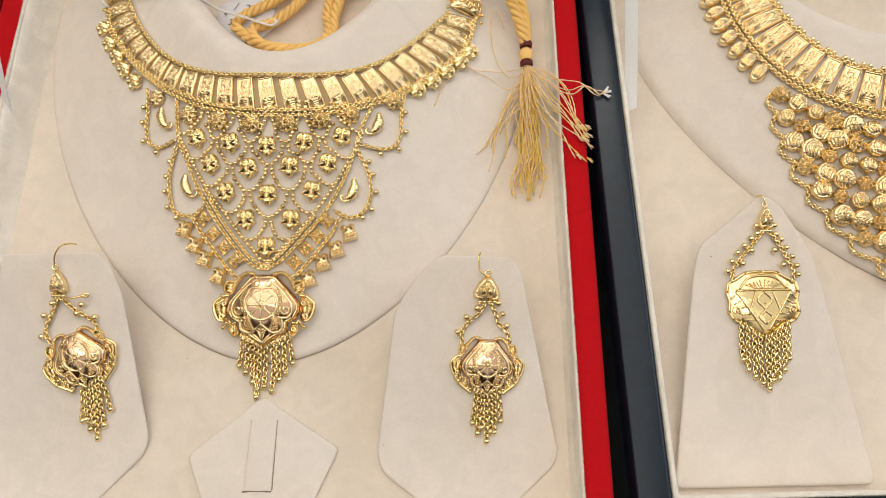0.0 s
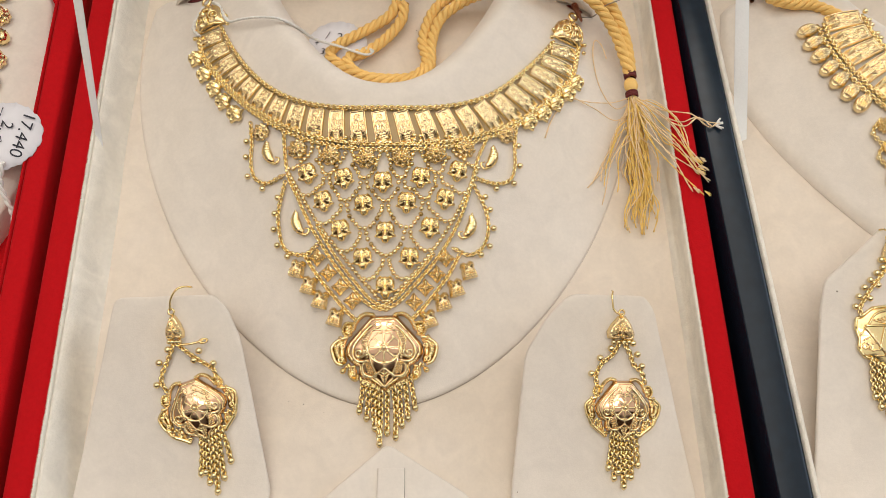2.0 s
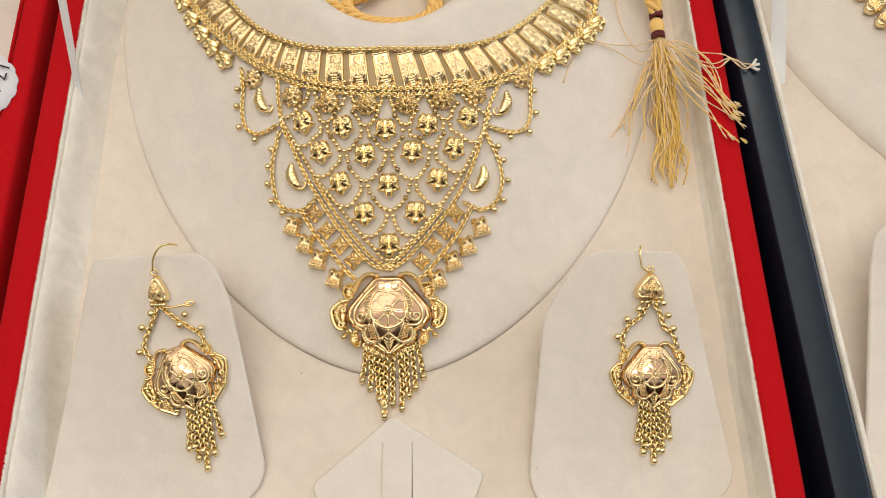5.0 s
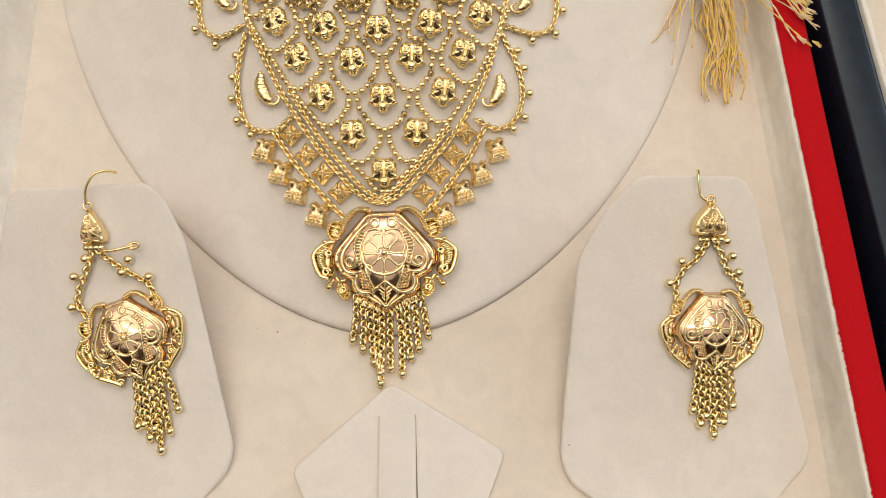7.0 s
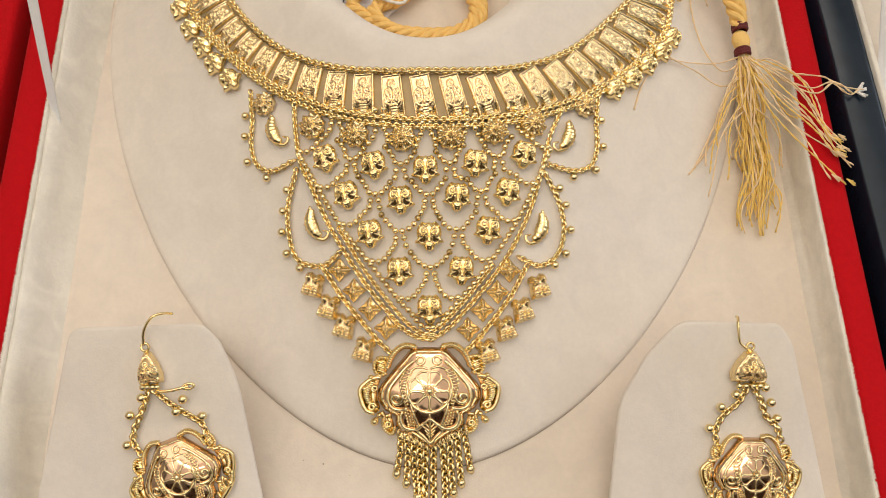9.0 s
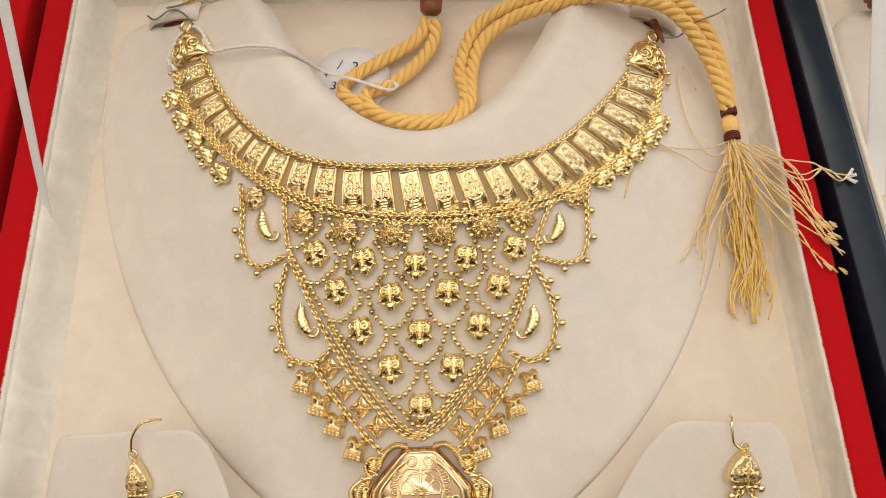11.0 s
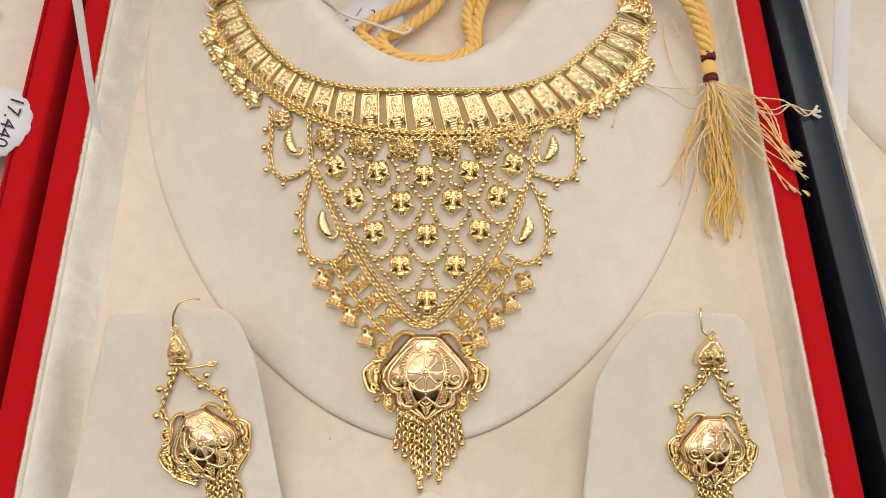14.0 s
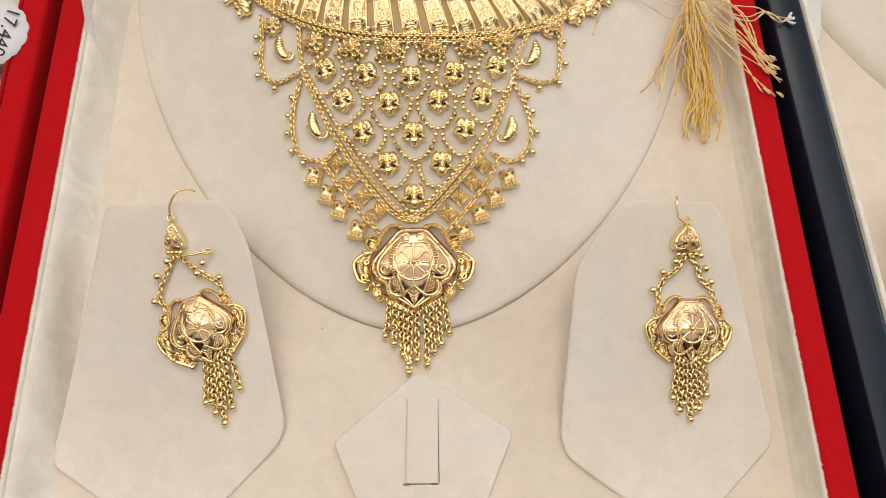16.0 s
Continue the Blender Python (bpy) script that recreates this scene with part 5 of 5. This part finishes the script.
put("wire", Geo().tube(spline([(13.0, 192.6, 20), (17.4, 192.0, 21), (21.0, 193.4, 25), (26.0, 194.4, 27), (29.0, 196.0, 27.4)], 30), 0.22, 6), STEEL, wires)
coil = Geo()
for i in range(9):
    coil.torus(pose(11.6 + 0.22 * i, 197.6 - 0.75 * i, 20.2, 60, 20, 10 * i), 0.9, 0.7, 0.34, 10, 5)
put("wire_coil", coil, BROWN, wires)

# ---- the black box's bust, flap and gold set ----
RM, RT = 161.0, 180.0


def right_z(x, y):
    r = ((abs(x - RM) / 92) ** 1.4 + (max(0.0, RT - y) / 98) ** 1.4) ** (1 / 1.4)
    return 4.6 + 22.0 * (1 - min(1.0, r))


bust_thing("necklace_bust", "cream velvet necklace bust lying in the black box", RM, RT, 92.0, 98.0, (45.0, 6.0), 2.0, 22.0, 35.0, IVORY, drop=7.0, p=1.4, lift=2.6)


def right_flap_z(x, y):
    return 4.0 + (y - 21.5) * 0.215


padded_card("earring_flap", "cream velvet tapering earring flap in the black box", "earring stand", [(68.9, 22.3), (77.6, 84.5), (79.8, 93.6), (91.3, 102.4), (99.8, 109.6), (105.2, 107.2), (109.2, 100.6), (115.2, 89.5), (128.2, 23.5)], right_flap_z, 1.8, IVORY, r=2.5, base=2.0)
earring(right_flap_z, "gold openwork drop earring on a tapering cream flap", (98.0, 75.6), 1, 0.98,
        [(2.6, 31.2, 1.0), (2.2, 33.0, 1.2), (1.6, 33.8, 0.6), (0.8, 34.0, -0.8)], (2.2, 26.0, -4), 0.62,
        [[(1.6, 23.0), (-1.6, 19.0), (-5.6, 14.6), (-8.8, 10.0), (-9.0, 7.4)], [(3.0, 23.0), (5.8, 18.6), (8.0, 14.4), (9.6, 10.4), (9.4, 7.0)]],
        [(-2.6, 20.2), (-4.8, 18.0), (-7.0, 15.8), (-9.0, 13.0), (-10.4, 10.0), (-2.6, 16.4), (-5.6, 12.4), (6.8, 20.0), (8.2, 17.4), (9.8, 14.6), (11.0, 11.8), (11.2, 9.0), (4.4, 16.6), (6.8, 12.0), (-0.8, 24.2), (5.0, 24.4), (-0.6, 21.8), (5.4, 21.6)],
        [(-7.4, -6.2), (-5.6, -7.4), (-3.8, -8.6), (-2.0, -9.8), (0.0, -10.4), (1.8, -9.8), (3.6, -8.6), (5.2, -7.4), (6.8, -6.2)],
        [(-7.4, -17.0), (-6.0, -20.0), (-4.0, -22.0), (-1.8, -24.0), (0.0, -25.6), (1.4, -23.0), (3.2, -22.4), (5.0, -20.0), (6.6, -16.6)], plate=lattice_plate)
set_two = thing("gold_necklace", "heavy gold bib necklace of leaf and oval charms in black box", "necklace", RM, 150, right_z(RM, 150))


def polar(r, deg):
    return RM + 1.5 + r * math.cos(radians(deg)), 200 + r * math.sin(radians(deg))


def oval_mesh():
    poly = [(3.3 * math.cos(2 * math.pi * i / 60), 2.9 * math.sin(2 * math.pi * i / 60)) for i in range(60)]
    curves = [flat_curve([(-2.6, -0.4), (-0.6, 0.5), (2.6, 0.2)], 16), circle(0, 0, 2.55, 40)]
    for t in (-1.8, -0.9, 0.0, 0.9, 1.8):
        curves += [line((t, 0.3), (t + 0.9, 1.9)), line((t, 0.1), (t + 0.7, -1.7))]
    rel = ridge_field(curves, 0.2, 0.5)
    return stamp(poly, lambda q, x, y: 2.1 * math.sqrt(max(0, 1 - q * q)), 0.4, 14, 56, rel).mesh("oval_charm")


OVAL = oval_mesh()
for deg in range(186, 356, 8):
    x, y = polar(52.5, deg)
    put("tile", TILE, GOLD_MATT, set_two, on(right_z, x, y, deg - 270, 0.6) @ Matrix.Diagonal((1.22, 1.35, 1.4, 1)))
    for q in (-2.6, 2.6):
        p = polar(44.8, deg + q)
        put("ball_stud", STUD, GOLD_BEAD, set_two, Matrix.Translation((p[0], p[1], right_z(*p) + 1.4)))
for rr, off in ((46.2, 1.6), (59.6, 1.6), (61.4, 1.4)):
    put("band_chain", chain([Vector((*polar(rr, d), right_z(*polar(rr, d)) + off)) for d in range(186, 356, 3)], 1.25), GOLD, set_two)
for deg in list(range(187, 222, 5)) + list(range(320, 355, 5)):
    put("leaf_charm", OVAL, GOLD_MATT, set_two, on(right_z, *polar(65.2, deg), deg - 270 + 8, 1.0) @ Matrix.Diagonal((0.8, 1.3, 1.1, 1)))
for k, rr in enumerate((66.0, 72.0, 78.0, 84.0, 90.0, 96.0, 102.0, 108.0)):
    half = 43.5 - 5.0 * k
    n = max(1, int(2 * half / math.degrees(6.0 / rr)))
    for i in range(n + 1):
        deg = 270 - half + 2 * half * i / max(1, n)
        x, y = polar(rr, deg)
        size = random.uniform(0.88, 1.2)
        lie = on(right_z, x, y, deg - 270 + random.uniform(-24, 24), 1.0) @ pose(0, 0, 0, random.uniform(-14, 14), random.uniform(-14, 14), 0)
        if (i + 2 * k) % 3 == 0:
            put("rosette", ROSETTE, GOLD, set_two, lie @ Matrix.Diagonal((size, size, 1.3, 1)))
        else:
            put("oval_charm", OVAL, GOLD_MATT, set_two, lie @ Matrix.Diagonal((1.05 * size, 1.15 * size, 1.2, 1)))
    for e in (-1, 1):
        a = polar(rr, 270 + e * (half + 2.5))
        b = polar(rr + 5, 270 + e * (half + 1.5))
        c = polar(rr + 7, 270 + e * (half - 3.5))
        put("loop_chain", chain(lay(right_z, [a, b, c], 1.2), 1.1), GOLD, set_two)
        put("ball_stud", STUD, GOLD_BEAD, set_two, Matrix.Translation((*b, right_z(*b) + 1.0)))
cord_two = thing("neck_cord", "twisted gold and brown cord in the black box", "cord", 90, 205, 2)
rope(cord_two, "cord_ply", [(112, 196, 15), (102, 203, 14), (94, 204, 13.5), (87, 207, 13), (86, 214, 11)], 2.0, n=60)
rope(cord_two, "cord_ply", [(84.5, 226, 6), (82.5, 219, 7), (81.5, 213, 9.5), (81.5, 208.5, 11)], 1.7, n=40, mat=BROWN)

# ---- the red-lined box beside it ----
bust_thing("necklace_bust", "cream velvet necklace bust lying in the red-lined box", -262.0, 152.0, 91.0, 95.0, (40.0, 8.0), 9.0, 22.0, 66.0, IVORY, drop=6.0, skirt=8.8)


def left_z(x, y):
    r = ((abs(x + 262) / 91) ** 1.75 + (max(0.0, 152.0 - y) / 95) ** 1.75) ** (1 / 1.75)
    return 10.0 + 22.0 * (1 - min(1.0, r))


padded_card("earring_flap", "cream velvet earring flap standing in the red-lined box", "earring stand", [(-175, 66), (-170.5, 55), (-173, 38), (-190, 20), (-225, 20), (-230, 95), (-188, 95)], lambda x, y: 11.5, 11.0, CREAM, base=0.0)
set_three = thing("gold_necklace", "gold necklace of leaf charms in the red-lined box", "necklace", -205, 170, left_z(-205, 170))
for i in range(9):
    y = 214 - 9.0 * i
    x = -187.5 - 0.02 * (y - 178) ** 2 * 0.25
    put("leaf_charm" if i % 2 else "rosette", LEAF if i % 2 else ROSETTE, GOLD, set_three, on(left_z, x, y, 70 + 9 * i, 1.0, 2.0 if i % 2 else 1.3))
    put("oval_charm", OVAL, GOLD_MATT, set_three, on(left_z, x - 8.5, y - 3, 10 * i, 1.0, 1.1))
put("band_chain", chain([Vector((x, y, left_z(x, y) + 1.3)) for x, y in [(-201, 220), (-197.5, 196), (-197, 178), (-199, 158), (-206, 138)]], 1.4), GOLD, set_three)
paper_tag("white paper price tag with handwritten weights on the cream bust", -176.2, 145.6, 19.6, 12.0, -100, (-2, 3), [("17.440", -9.6, 4.0, 5.9), ("2.", -5.5, -1.8, 5.6), ("19.440", -9.6, -9.2, 5.6)], [((-9.8, -3.2), (7.5, -2.6)), ((0.4, -0.6), (2.0, 0.2)), ((2.0, 0.2), (3.2, -0.6)), ((3.2, -0.6), (5.0, -0.2))])
thread("tag_thread", "white cotton thread trailing from the price tag", [(-174.2, 135.6, 20.6), (-175.0, 129.0, 17.6), (-172.0, 121.0, 12.6), (-173.5, 112.0, 6.0), (-175.0, 104.0, 2.0), (-174.0, 94.0, 1.4), (-181.0, 88.0, 1.2), (-192, 90, 1.2)], 0.85)


# ---- pile of the velvet along the lining's upper edge, and specks of lint ----
def pile(name, x0, x1, y0, y1, z, count, mat, owner):
    g = Geo()
    random.seed(11)
    per = [(x1, y0, 0, 1, y1 - y0), (x0, y0, 0, 1, y1 - y0), (x0, y1, 1, 0, x1 - x0)]
    for x, y, dx, dy, run in per:
        for _ in range(int(count * run / 500)):
            t = random.uniform(0, run)
            px, py = x + dx * t, y + dy * t
            out = 1 if x == x1 else -1
            tip = Vector((out * random.uniform(0.1, 0.6) if dy else random.uniform(-0.4, 0.4), random.uniform(-0.4, 0.4) if dy else random.uniform(0.1, 0.6), random.uniform(0.1, 0.45)))
            b = Vector((px + out * 0.5 * dy, py + 0.5 * dx, z))
            s = random.uniform(0.1, 0.22)
            g.add([b + Vector((-s, -s, 0)), b + Vector((s, -s, 0)), b + Vector((0, s, 0)), b + tip], [(0, 1, 3), (1, 2, 3), (2, 0, 3)])
    ob = put(name, g.mesh(name, False), mat, owner)
    return tagged(ob, kind="stuff")


pile("velvet_pile", X0, X1, Y0, Y1, RIM + 0.25, 9000, LINING, boxes[0])
lint = Geo()
random.seed(21)
for x, y, r in ((-79.0, 60.6, 0.32), (-83.5, 61.5, 0.2), (-44, 196, 0.35), (-17.5, 34, 0.3), (-62, 20, 0.2), (83, 90, 0.45), (-73, 58, 0.16)):
    z = (right_flap_z(x, y) + 0.6) if x > 63 else (flap_z(x, y) + 0.45 if y < 40 and x > -20 else BASE + 0.5)
    lint.ball((x, y, z - 0.1), r * 0.6, 6, 4, 0.6)
lint_ob = tagged(part("lint_specks", lint, SLIT_SHADE_LINT), "tiny dark lint specks on the cream velvet", "lint", kind="stuff")
